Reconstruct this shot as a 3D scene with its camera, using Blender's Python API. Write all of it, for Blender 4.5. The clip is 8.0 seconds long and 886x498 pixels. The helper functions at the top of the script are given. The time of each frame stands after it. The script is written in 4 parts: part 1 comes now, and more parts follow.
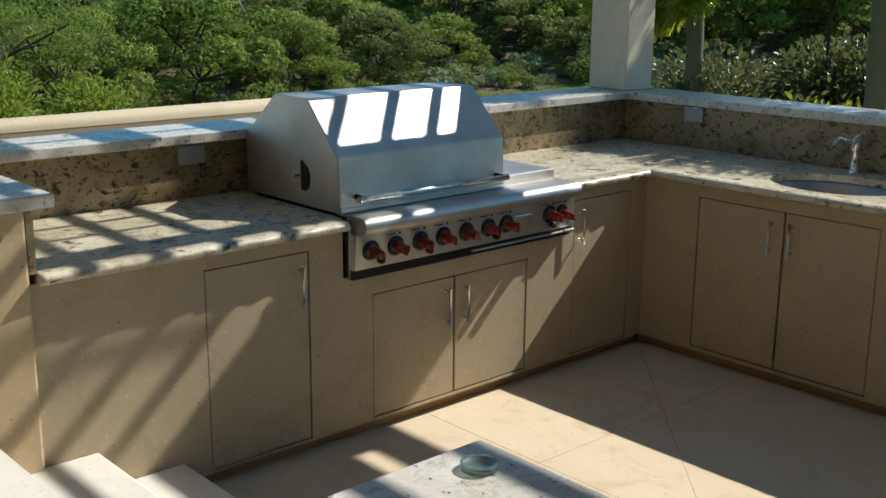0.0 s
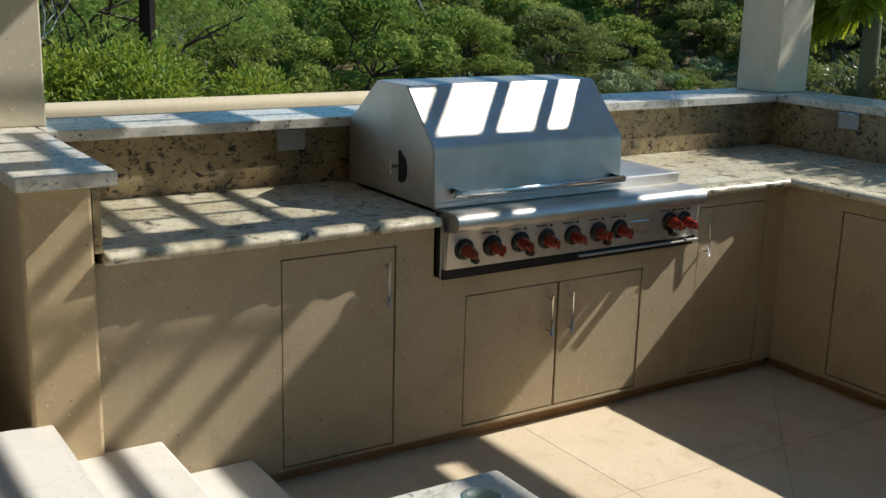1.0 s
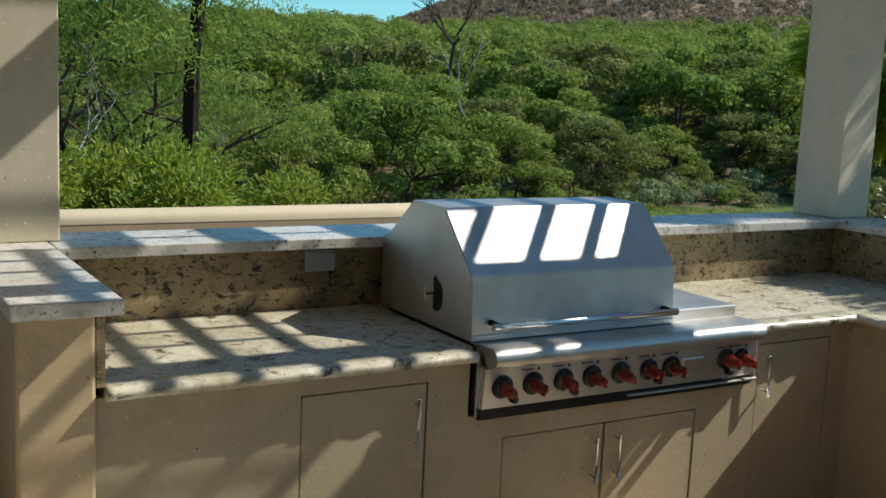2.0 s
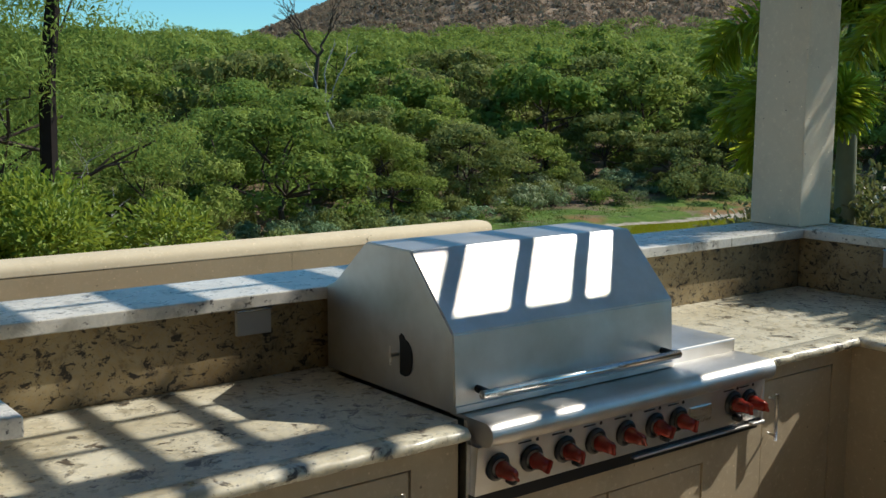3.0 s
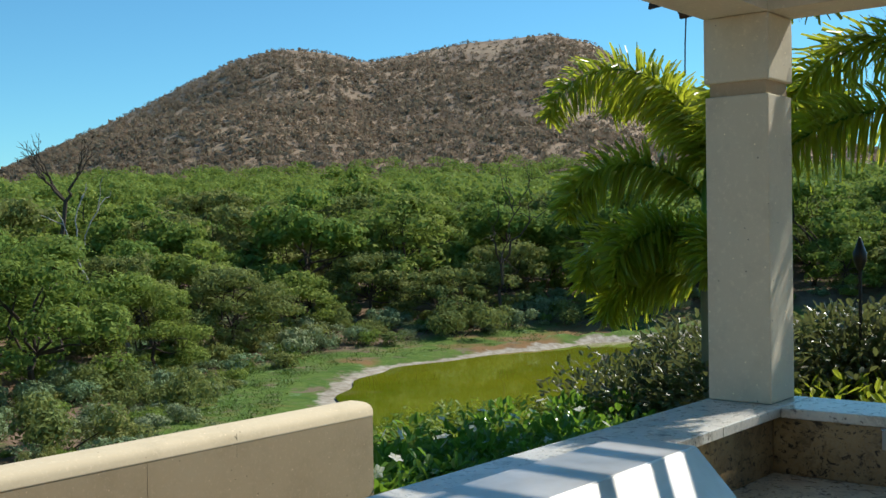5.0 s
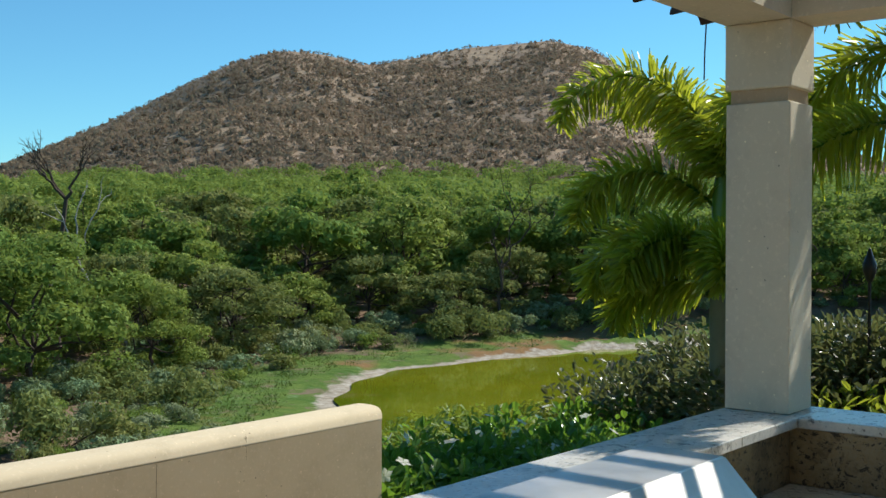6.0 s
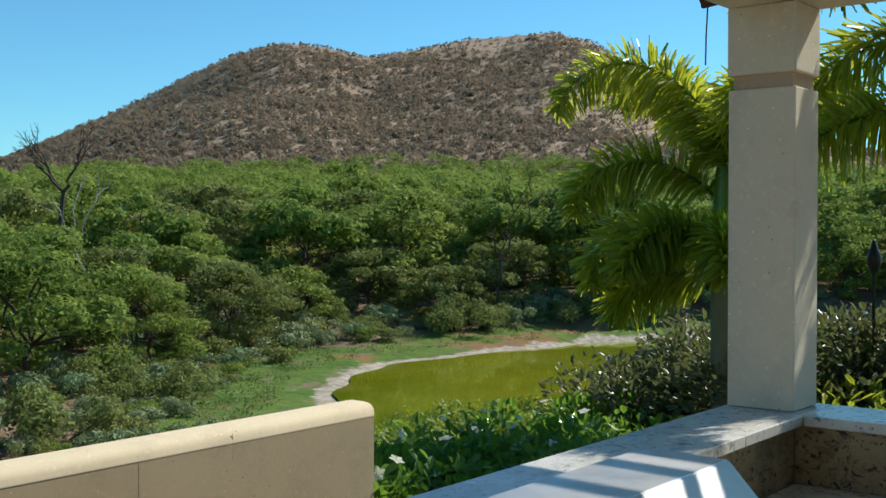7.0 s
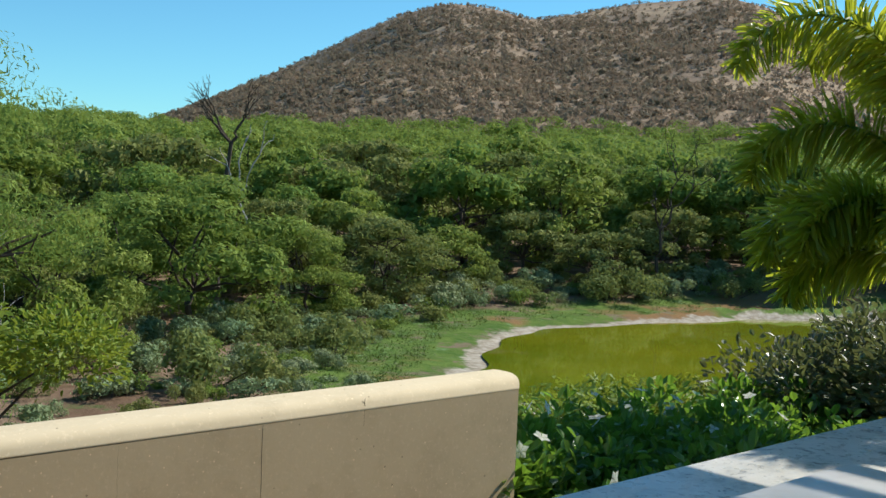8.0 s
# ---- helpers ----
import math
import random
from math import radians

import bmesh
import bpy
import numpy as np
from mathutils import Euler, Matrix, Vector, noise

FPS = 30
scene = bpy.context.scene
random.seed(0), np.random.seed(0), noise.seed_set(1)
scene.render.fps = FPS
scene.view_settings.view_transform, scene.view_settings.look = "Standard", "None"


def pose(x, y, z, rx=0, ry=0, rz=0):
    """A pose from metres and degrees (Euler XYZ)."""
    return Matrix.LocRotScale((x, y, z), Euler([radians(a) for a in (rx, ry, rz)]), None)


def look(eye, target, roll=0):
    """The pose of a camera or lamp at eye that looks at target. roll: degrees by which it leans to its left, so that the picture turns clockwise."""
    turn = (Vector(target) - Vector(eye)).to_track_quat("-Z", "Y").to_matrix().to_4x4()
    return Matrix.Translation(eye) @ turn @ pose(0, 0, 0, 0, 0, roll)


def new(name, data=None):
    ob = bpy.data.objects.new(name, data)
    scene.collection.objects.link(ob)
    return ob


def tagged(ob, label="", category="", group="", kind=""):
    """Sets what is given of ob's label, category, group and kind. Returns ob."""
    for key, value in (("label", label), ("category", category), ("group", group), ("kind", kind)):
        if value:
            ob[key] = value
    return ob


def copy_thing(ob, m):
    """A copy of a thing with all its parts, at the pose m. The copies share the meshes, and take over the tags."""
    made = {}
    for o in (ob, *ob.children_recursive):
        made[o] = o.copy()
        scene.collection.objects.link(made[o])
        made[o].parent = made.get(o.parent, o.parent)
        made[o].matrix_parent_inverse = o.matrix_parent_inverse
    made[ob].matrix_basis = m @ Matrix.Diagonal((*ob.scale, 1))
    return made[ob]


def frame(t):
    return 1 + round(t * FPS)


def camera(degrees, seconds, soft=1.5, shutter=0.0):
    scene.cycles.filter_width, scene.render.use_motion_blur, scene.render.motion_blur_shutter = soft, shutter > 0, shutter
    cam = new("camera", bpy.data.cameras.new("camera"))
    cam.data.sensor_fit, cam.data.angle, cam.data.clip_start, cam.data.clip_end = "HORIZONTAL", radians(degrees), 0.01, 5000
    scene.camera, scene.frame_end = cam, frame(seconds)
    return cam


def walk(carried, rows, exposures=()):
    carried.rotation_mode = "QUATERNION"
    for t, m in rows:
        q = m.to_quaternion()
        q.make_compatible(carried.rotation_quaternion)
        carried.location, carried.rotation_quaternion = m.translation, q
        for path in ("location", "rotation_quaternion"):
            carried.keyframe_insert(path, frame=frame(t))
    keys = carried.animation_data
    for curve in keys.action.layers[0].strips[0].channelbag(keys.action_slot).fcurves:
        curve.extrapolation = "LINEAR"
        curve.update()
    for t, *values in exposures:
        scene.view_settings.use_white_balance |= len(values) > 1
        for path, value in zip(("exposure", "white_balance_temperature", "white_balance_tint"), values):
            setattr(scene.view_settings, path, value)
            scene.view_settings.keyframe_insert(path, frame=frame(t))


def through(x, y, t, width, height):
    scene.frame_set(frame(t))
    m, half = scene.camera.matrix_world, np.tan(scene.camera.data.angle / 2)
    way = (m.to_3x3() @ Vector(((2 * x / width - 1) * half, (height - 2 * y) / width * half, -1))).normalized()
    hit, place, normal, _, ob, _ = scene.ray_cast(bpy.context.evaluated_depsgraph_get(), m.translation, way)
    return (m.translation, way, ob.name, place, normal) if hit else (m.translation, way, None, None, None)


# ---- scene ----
cam = camera(44.2, 8.0)


# ---------- camera ----------
PATH = [
    (0, (-4.536, -3.436, 1.857), (-3.233, -1.996, 1.376), 0.5),
    (0.5, (-4.313, -3.401, 1.796), (-3.048, -1.942, 1.276), 1.3),
    (1, (-4.129, -3.397, 1.789), (-3.075, -1.768, 1.305), 1.5),
    (1.5, (-4.03, -3.335, 1.811), (-3.055, -1.624, 1.458), 2.9),
    (3, (-3.827, -2.328, 1.835), (-2.617, -0.761, 1.555), 0.3),
    (3.5, (-3.77, -1.922, 1.834), (-2.442, -0.466, 1.495), -0.7),
    (4, (-3.68, -1.566, 1.86), (-2.262, -0.17, 1.655), 1.2),
    (4.5, (-3.61, -1.228, 1.919), (-2.125, 0.109, 1.839), 1.4),
    (5, (-3.687, -1.053, 1.959), (-2.137, 0.21, 1.928), -0.9),
    (6.5, (-3.707, -0.942, 1.952), (-2.155, 0.32, 1.929), 0.4),
    (7, (-3.549, -0.883, 1.949), (-1.996, 0.378, 1.912), -0.0),
    (7.5, (-3.326, -0.781, 1.937), (-1.869, 0.583, 1.807), 1.9),
    (8, (-3.167, -0.559, 1.912), (-1.811, 0.908, 1.802), 2.4),
]
walk(cam, [(t, look(e, a, r)) for t, e, a, r in PATH], [(0, 0.14), (1.5, 0.12), (3.5, -0.01), (4.0, -0.24), (4.5, -0.08), (5.2, 0.21), (6.9, 0.21), (7.5, 0.06), (8, 0.24)])

# ---------- sky and sun ----------
TO_SUN = Vector((0.72, -0.18, 0.685)).normalized()
world = bpy.data.worlds.new("world")
scene.world = world
world.use_nodes = True
wn = world.node_tree.nodes
sky = wn.new("ShaderNodeTexSky")
sky.sky_type = "NISHITA"
sky.sun_disc = False
sky.sun_elevation = math.asin(TO_SUN.z)
sky.sun_rotation = math.atan2(TO_SUN.x, TO_SUN.y)
sky.altitude = 500
sky.air_density, sky.dust_density, sky.ozone_density = 1.0, 0.0, 4.0
wn["Background"].inputs[1].default_value = 0.094
tint = wn.new("ShaderNodeMix")
tint.data_type, tint.blend_type = "RGBA", "MULTIPLY"
tint.inputs[0].default_value, tint.inputs[7].default_value = 1.0, (0.68, 1.23, 1.30, 1)
world.node_tree.links.new(sky.outputs[0], tint.inputs[6])
world.node_tree.links.new(tint.outputs[2], wn["Background"].inputs[0])
sun = new("sun", bpy.data.lights.new("sun", "SUN"))
sun.data.energy, sun.data.angle, sun.data.color = 5.0, radians(0.55), (1.0, 0.965, 0.89)
sun.matrix_world = look(TO_SUN * 30, (0, 0, 0))


# ---------- materials ----------
class Mat:
    """A node material with short ways to add nodes."""

    def __init__(self, name, rough=0.7, metal=0.0, spec=0.5):
        self.m = bpy.data.materials.new(name)
        self.m.use_nodes = True
        self.t = self.m.node_tree
        self.b = self.t.nodes["Principled BSDF"]
        self.b.inputs["Roughness"].default_value = rough
        self.b.inputs["Metallic"].default_value = metal
        self.b.inputs["Specular IOR Level"].default_value = spec
        self.co = self.t.nodes.new("ShaderNodeTexCoord").outputs["Object"]

    def link(self, a, b):
        self.t.links.new(a, b)
        return self

    def world_co(self):
        self.co = self.t.nodes.new("ShaderNodeNewGeometry").outputs["Position"]
        return self

    def stretch(self, sx, sy, sz):
        n = self.t.nodes.new("ShaderNodeMapping")
        n.inputs["Scale"].default_value = (sx, sy, sz)
        self.link(self.co, n.inputs[0])
        return n.outputs[0]

    def noise(self, scale, detail=4.0, rough=0.55, co=None, warp=0.0):
        n = self.t.nodes.new("ShaderNodeTexNoise")
        n.inputs["Scale"].default_value, n.inputs["Detail"].default_value = scale, detail
        n.inputs["Roughness"].default_value, n.inputs["Distortion"].default_value = rough, warp
        self.link(co or self.co, n.inputs["Vector"])
        return n.outputs["Fac"]

    def voronoi(self, scale, feature="F1", co=None, rand=1.0):
        n = self.t.nodes.new("ShaderNodeTexVoronoi")
        n.feature = feature
        n.inputs["Scale"].default_value, n.inputs["Randomness"].default_value = scale, rand
        self.link(co or self.co, n.inputs["Vector"])
        return n.outputs["Distance"]

    def random(self):
        return self.t.nodes.new("ShaderNodeObjectInfo").outputs["Random"]

    def island(self):
        return self.t.nodes.new("ShaderNodeNewGeometry").outputs["Random Per Island"]

    def attr(self, name):
        n = self.t.nodes.new("ShaderNodeAttribute")
        n.attribute_name = name
        return n.outputs["Fac"]

    def ramp(self, fac, *stops):
        n = self.t.nodes.new("ShaderNodeValToRGB")
        while len(n.color_ramp.elements) < len(stops):
            n.color_ramp.elements.new(0.5)
        for e, (p, c) in zip(n.color_ramp.elements, stops):
            e.position, e.color = p, (*c, 1) if len(c) == 3 else c
        self.link(fac, n.inputs[0])
        return n.outputs[0]

    def mask(self, fac, lo, hi):
        n = self.t.nodes.new("ShaderNodeMapRange")
        n.inputs["From Min"].default_value, n.inputs["From Max"].default_value = lo, hi
        self.link(fac, n.inputs["Value"])
        return n.outputs["Result"]

    def maths(self, op, a, b):
        n = self.t.nodes.new("ShaderNodeMath")
        n.operation = op
        for v, i in ((a, 0), (b, 1)):
            if isinstance(v, (int, float)):
                n.inputs[i].default_value = v
            else:
                self.link(v, n.inputs[i])
        return n.outputs[0]

    def mix(self, fac, a, b, mode="MIX"):
        n = self.t.nodes.new("ShaderNodeMix")
        n.data_type, n.blend_type = "RGBA", mode
        for v, i in ((fac, 0), (a, 6), (b, 7)):
            if isinstance(v, (int, float)):
                n.inputs[i].default_value = v
            elif isinstance(v, tuple):
                n.inputs[i].default_value = (*v, 1)
            else:
                self.link(v, n.inputs[i])
        return n.outputs[2]

    def colour(self, c):
        if isinstance(c, tuple):
            self.b.inputs["Base Color"].default_value = (*c, 1)
        else:
            self.link(c, self.b.inputs["Base Color"])
        return self

    def rough(self, f, lo, hi):
        n = self.t.nodes.new("ShaderNodeMapRange")
        n.inputs["To Min"].default_value, n.inputs["To Max"].default_value = lo, hi
        self.link(f, n.inputs["Value"])
        self.link(n.outputs["Result"], self.b.inputs["Roughness"])
        return self

    def bump(self, h, strength=0.3, dist=0.01):
        n = self.t.nodes.new("ShaderNodeBump")
        n.inputs["Strength"].default_value, n.inputs["Distance"].default_value = strength, dist
        old = self.b.inputs["Normal"].links
        if old:
            self.link(old[0].from_socket, n.inputs["Normal"])
        self.link(h, n.inputs["Height"])
        self.link(n.outputs[0], self.b.inputs["Normal"])
        return self

    def leafy(self, tint, amount=0.35):
        """Light that comes through a leaf."""
        tr = self.t.nodes.new("ShaderNodeBsdfTranslucent")
        mx = self.t.nodes.new("ShaderNodeMixShader")
        mx.inputs[0].default_value = amount
        if isinstance(tint, tuple):
            tr.inputs[0].default_value = (*tint, 1)
        else:
            self.link(tint, tr.inputs[0])
        self.link(self.b.outputs[0], mx.inputs[1]).link(tr.outputs[0], mx.inputs[2])
        self.link(mx.outputs[0], self.t.nodes["Material Output"].inputs[0])
        return self


def stucco(name, a, b, grit=60):
    m = Mat(name, 0.9, spec=0.2).world_co()
    big = m.noise(1.3, 4, 0.6)
    fine = m.noise(grit, 3, 0.6)
    streak = m.noise(4, 6, 0.7)
    c = m.mix(m.mask(big, 0.3, 0.7), a, b)
    c = m.mix(m.mask(streak, 0.5, 0.8), c, tuple(v * 0.84 for v in a))
    c = m.mix(m.mask(m.voronoi(19), 0.085, 0.06), c, tuple(min(1, v * 1.5) for v in a))
    c = m.mix(m.mask(m.voronoi(13), 0.06, 0.045), c, tuple(v * 0.45 for v in a))
    c = m.mix(m.mask(m.noise(45, 3, 0.7), 0.55, 0.75), c, tuple(v * 1.12 for v in b))
    m.colour(c).bump(fine, 0.12, 0.003).bump(m.noise(9, 3), 0.05, 0.01)
    return m.m


def granite(name, pale, tan, dark, amount=0.58, rough=0.25, wave=6):
    m = Mat(name, rough, spec=0.5).world_co()
    wavy = m.noise(wave, 6, 0.72, m.stretch(1.0, 1.0, 1.5), warp=0.7)
    cloud = m.noise(3.0, 5, 0.6)
    grain = m.noise(70, 3, 0.7)
    c = m.mix(m.mask(cloud, 0.35, 0.68), pale, tan)
    c = m.mix(m.mask(m.noise(13, 5, 0.7, warp=0.6), 0.52, 0.7), c, tuple(0.55 * v for v in tan))
    c = m.mix(m.mask(wavy, amount, amount + 0.05), c, dark)
    c = m.mix(m.mask(m.noise(30, 4, 0.75), 0.61, 0.66), c, dark)
    c = m.mix(m.mask(grain, 0.35, 0.75), c, tuple(min(1, 1.15 * v) for v in pale), "SOFT_LIGHT")
    m.colour(c).rough(m.noise(25, 3), rough - 0.08, rough + 0.18).bump(grain, 0.04, 0.002)
    return m.m


M_STUCCO = stucco("stucco_tan", (0.43, 0.345, 0.225), (0.49, 0.40, 0.265))
M_WALL = stucco("stucco_sand", (0.54, 0.41, 0.245), (0.585, 0.45, 0.275))
M_CAPSTUCCO = stucco("stucco_pale_cap", (0.46, 0.385, 0.26), (0.50, 0.425, 0.295))
M_CREAM = stucco("stucco_cream", (0.67, 0.595, 0.435), (0.71, 0.635, 0.475), 120)
M_BAND = stucco("stucco_band", (0.47, 0.36, 0.23), (0.50, 0.39, 0.26))
M_GRANITE = granite("granite_worktop", (0.67, 0.625, 0.50), (0.43, 0.38, 0.27), (0.085, 0.07, 0.055), 0.575, 0.25, 11)
M_SPLASH = granite("granite_splash", (0.43, 0.35, 0.215), (0.24, 0.185, 0.11), (0.035, 0.028, 0.022), 0.548, 0.3, 24)
M_CAP = granite("granite_coping", (0.66, 0.63, 0.57), (0.50, 0.48, 0.42), (0.10, 0.095, 0.09), 0.61, 0.25, 9)


def steel(name, rough, tint=(0.62, 0.62, 0.61), axis=(1, 60, 60)):
    m = Mat(name, rough, 1.0)
    g = m.noise(14, 4, 0.7, m.stretch(*axis))
    m.colour(m.mix(m.mask(m.noise(4, 5, 0.6), 0.3, 0.7), tint, (0.74 * tint[0], 0.71 * tint[1], 0.66 * tint[2])))
    smear = m.noise(2.2, 5, 0.65, warp=0.8)
    m.rough(m.maths("ADD", m.maths("MULTIPLY", g, 0.5), m.maths("MULTIPLY", m.mask(smear, 0.3, 0.7), 0.5)), rough - 0.11, rough + 0.12)
    m.bump(g, 0.06, 0.001).bump(m.noise(3.0, 2), 0.06, 0.01)
    return m.m


M_STEEL = steel("stainless_brushed", 0.47, (0.71, 0.69, 0.655))
M_STEELDARK = steel("stainless_shelf", 0.24, (0.55, 0.55, 0.55))
M_CHROME = steel("chrome", 0.26, (0.78, 0.77, 0.75))
M_SINK = steel("sink_steel", 0.34, (0.40, 0.40, 0.39), (20, 20, 2))


def plain(name, c, rough=0.6, spec=0.4, metal=0.0, vary=0.2, scale=20):
    m = Mat(name, rough, metal, spec)
    m.colour(m.mix(m.noise(scale, 4), c, tuple(v * (1 - vary) for v in c))).bump(m.noise(scale * 4, 3), 0.08, 0.002)
    return m.m


# Near-black, for cracks and for shade coloured into the door gaps.
M_DARK = plain("dark_gap", (0.02, 0.016, 0.012), 0.95, 0.1)
M_BLACK = plain("black_plastic", (0.012, 0.012, 0.012), 0.4)
M_RED = plain("red_knob", (0.24, 0.022, 0.012), 0.2, 0.5)
M_PLATE = plain("grey_plate", (0.45, 0.45, 0.43), 0.45)
M_TOE = stucco("toe_stain", (0.30, 0.185, 0.095), (0.36, 0.23, 0.13))
M_WOOD = plain("dark_wood", (0.09, 0.055, 0.035), 0.75, 0.3, 0, 0.5, 8)
M_BARK = plain("bark", (0.11, 0.085, 0.065), 0.95, 0.1, 0, 0.5, 6)
M_BARKDARK = plain("bark_dark", (0.035, 0.028, 0.024), 0.95, 0.1, 0, 0.5, 6)
M_DEAD = plain("dead_wood", (0.42, 0.39, 0.35), 0.9, 0.1, 0, 0.4, 6)
M_PALMTRUNK = plain("palm_trunk", (0.20, 0.21, 0.13), 0.8, 0.2, 0, 0.4, 10)


def paving(name, a, b, c3):
    m = Mat(name, 0.8, spec=0.3).world_co()
    c = m.mix(m.mask(m.noise(1.6, 6, 0.65), 0.35, 0.65), a, b)
    c = m.mix(m.mask(m.noise(4.2, 6, 0.7, warp=1.0), 0.5, 0.75), c, c3)
    c = m.mix(m.mask(m.random(), 0.0, 1.0), c, m.mix(0.5, c, a))
    c = m.mix(m.mask(m.noise(55, 3), 0.62, 0.72), c, tuple(v * 0.75 for v in b))
    m.colour(c).rough(m.noise(8, 4), 0.6, 0.9).bump(m.noise(80, 3), 0.12, 0.002)
    return m.m


M_PAVE = paving("sand_concrete", (0.67, 0.55, 0.385), (0.75, 0.63, 0.455), (0.56, 0.41, 0.255))
M_STEP = paving("pale_step_stone", (0.72, 0.685, 0.62), (0.78, 0.745, 0.68), (0.62, 0.58, 0.51))


def leaf(name, a, b, through, amount=0.35, rough=0.55, spec=0.3):
    m = Mat(name, rough, spec=spec)
    c = m.mix(m.island(), a, b)
    c = m.mix(m.random(), m.mix(1.0, c, (1.12, 1.0, 0.9), "MULTIPLY"), m.mix(1.0, c, (0.66, 0.82, 0.70), "MULTIPLY"))
    m.colour(c).leafy(m.mix(m.island(), through, tuple(0.6 * v for v in through)), amount)
    return m.m


M_KIAWE = leaf("kiawe_leaf", (0.095, 0.15, 0.035), (0.325, 0.405, 0.105), (0.36, 0.47, 0.09), 0.32, 0.85, 0.1)
M_KIAWEDRY = leaf("olive_leaf", (0.12, 0.15, 0.052), (0.335, 0.36, 0.13), (0.33, 0.37, 0.10), 0.32, 0.85, 0.1)
M_BUSH = leaf("bright_leaf", (0.17, 0.25, 0.035), (0.30, 0.37, 0.055), (0.42, 0.50, 0.06), 0.35)
M_GREY = leaf("grey_leaf", (0.20, 0.27, 0.14), (0.36, 0.41, 0.25), (0.28, 0.34, 0.14), 0.25, 0.8, 0.12)
M_HEDGE = leaf("hedge_leaf", (0.06, 0.15, 0.022), (0.13, 0.26, 0.04), (0.30, 0.52, 0.05), 0.38, 0.28, 0.5)
M_SILVER = leaf("silver_leaf", (0.06, 0.12, 0.035), (0.20, 0.18, 0.12), (0.24, 0.26, 0.08), 0.30, 0.36, 0.5)
M_LIME = leaf("lime_leaf", (0.30, 0.36, 0.03), (0.42, 0.44, 0.05), (0.5, 0.55, 0.05), 0.4)
M_PALM = leaf("palm_leaflet", (0.09, 0.16, 0.018), (0.24, 0.31, 0.035), (0.75, 0.80, 0.06), 0.48, 0.3, 0.5)
M_SCRUB = leaf("dry_scrub", (0.24, 0.175, 0.13), (0.41, 0.305, 0.22), (0.35, 0.26, 0.19), 0.35, 0.9, 0.05)
M_FLOWER = leaf("white_petal", (0.86, 0.85, 0.78), (0.9, 0.89, 0.84), (0.9, 0.9, 0.8), 0.4)
M_GRASSLEAF = leaf("shore_grass", (0.08, 0.15, 0.03), (0.15, 0.21, 0.045), (0.2, 0.27, 0.05), 0.3)


def ground_material():
    m = Mat("open_ground", 0.95, spec=0.1).world_co()
    d = m.maths("ADD", m.attr("shore"), m.mask(m.noise(0.4, 6, 0.7), 0.3, 0.7))
    far = m.attr("far")
    litter = m.mix(m.mask(m.noise(0.35, 6, 0.7), 0.4, 0.62), (0.15, 0.095, 0.06), (0.27, 0.19, 0.13))
    litter = m.mix(m.mask(m.noise(1.6, 5, 0.7), 0.55, 0.66), litter, (0.10, 0.13, 0.045))
    grass = m.mix(m.mask(m.noise(0.9, 6, 0.7), 0.4, 0.65), (0.065, 0.125, 0.022), (0.13, 0.19, 0.038))
    grass = m.mix(m.mask(m.noise(0.22, 3), 0.58, 0.68), grass, (0.24, 0.14, 0.06))
    grass = m.mix(m.mask(m.noise(0.7, 6, 0.75, warp=0.6), 0.54, 0.64), grass, (0.19, 0.145, 0.095))
    grass = m.mix(m.mask(m.noise(1.3, 5, 0.7), 0.60, 0.70), grass, (0.16, 0.26, 0.11))
    sand = m.mix(m.mask(m.noise(3.5, 6, 0.7), 0.4, 0.6), (0.46, 0.41, 0.33), (0.28, 0.235, 0.17))
    c = m.mix(m.mask(d, 1.15, 1.35), sand, grass)
    c = m.mix(m.mask(m.maths("ADD", d, m.mask(m.noise(0.25, 4), 0.3, 0.7)), 5.4, 6.8), c, litter)
    hill = m.mix(m.mask(m.noise(0.05, 8, 0.75), 0.4, 0.62), (0.22, 0.16, 0.11), (0.42, 0.31, 0.20))
    hill = m.mix(m.mask(m.noise(0.35, 6, 0.7), 0.5, 0.68), hill, (0.23, 0.18, 0.135))
    m.colour(m.mix(far, c, hill)).bump(m.noise(1.2, 8, 0.7), 0.6, 0.3)
    return m.m


M_GROUND = ground_material()


def water_material():
    m = Mat("green_water", 0.04, spec=0.5).world_co()
    c = m.mix(m.mask(m.noise(0.12, 4, 0.6), 0.35, 0.65), (0.11, 0.145, 0.006), (0.21, 0.215, 0.012))
    c = m.mix(m.mask(m.noise(0.6, 5, 0.7), 0.6, 0.75), c, (0.19, 0.19, 0.04))
    m.colour(c).bump(m.noise(2.2, 3, 0.5, m.stretch(1, 2.2, 1)), 0.02, 0.03)
    return m.m


M_WATER = water_material()


def glass_material():
    m = Mat("clear_glass", 0.04)
    m.b.inputs["Transmission Weight"].default_value = 0.92
    m.b.inputs["IOR"].default_value = 1.45
    return m.colour((0.62, 0.74, 0.68)).m


M_GLASS = glass_material()


# ---------- builders ----------
def part(name, bm, material, parent=None, label="", smooth=False):
    me = bpy.data.meshes.new(name)
    bm.to_mesh(me)
    bm.free()
    me.materials.append(material)
    if smooth:
        me.shade_smooth()
    ob = new(name, me)
    ob.parent = parent
    return tagged(ob, label)


def mesh_part(name, verts, faces, material, parent=None, label=""):
    me = bpy.data.meshes.new(name)
    me.from_pydata(verts, [], faces)
    me.materials.append(material)
    ob = new(name, me)
    ob.parent = parent
    return tagged(ob, label)


def thing(name, label, category, at=(0, 0, 0), group="", kind=""):
    e = new(name)
    e.location = at
    return tagged(e, label, category, group, kind)


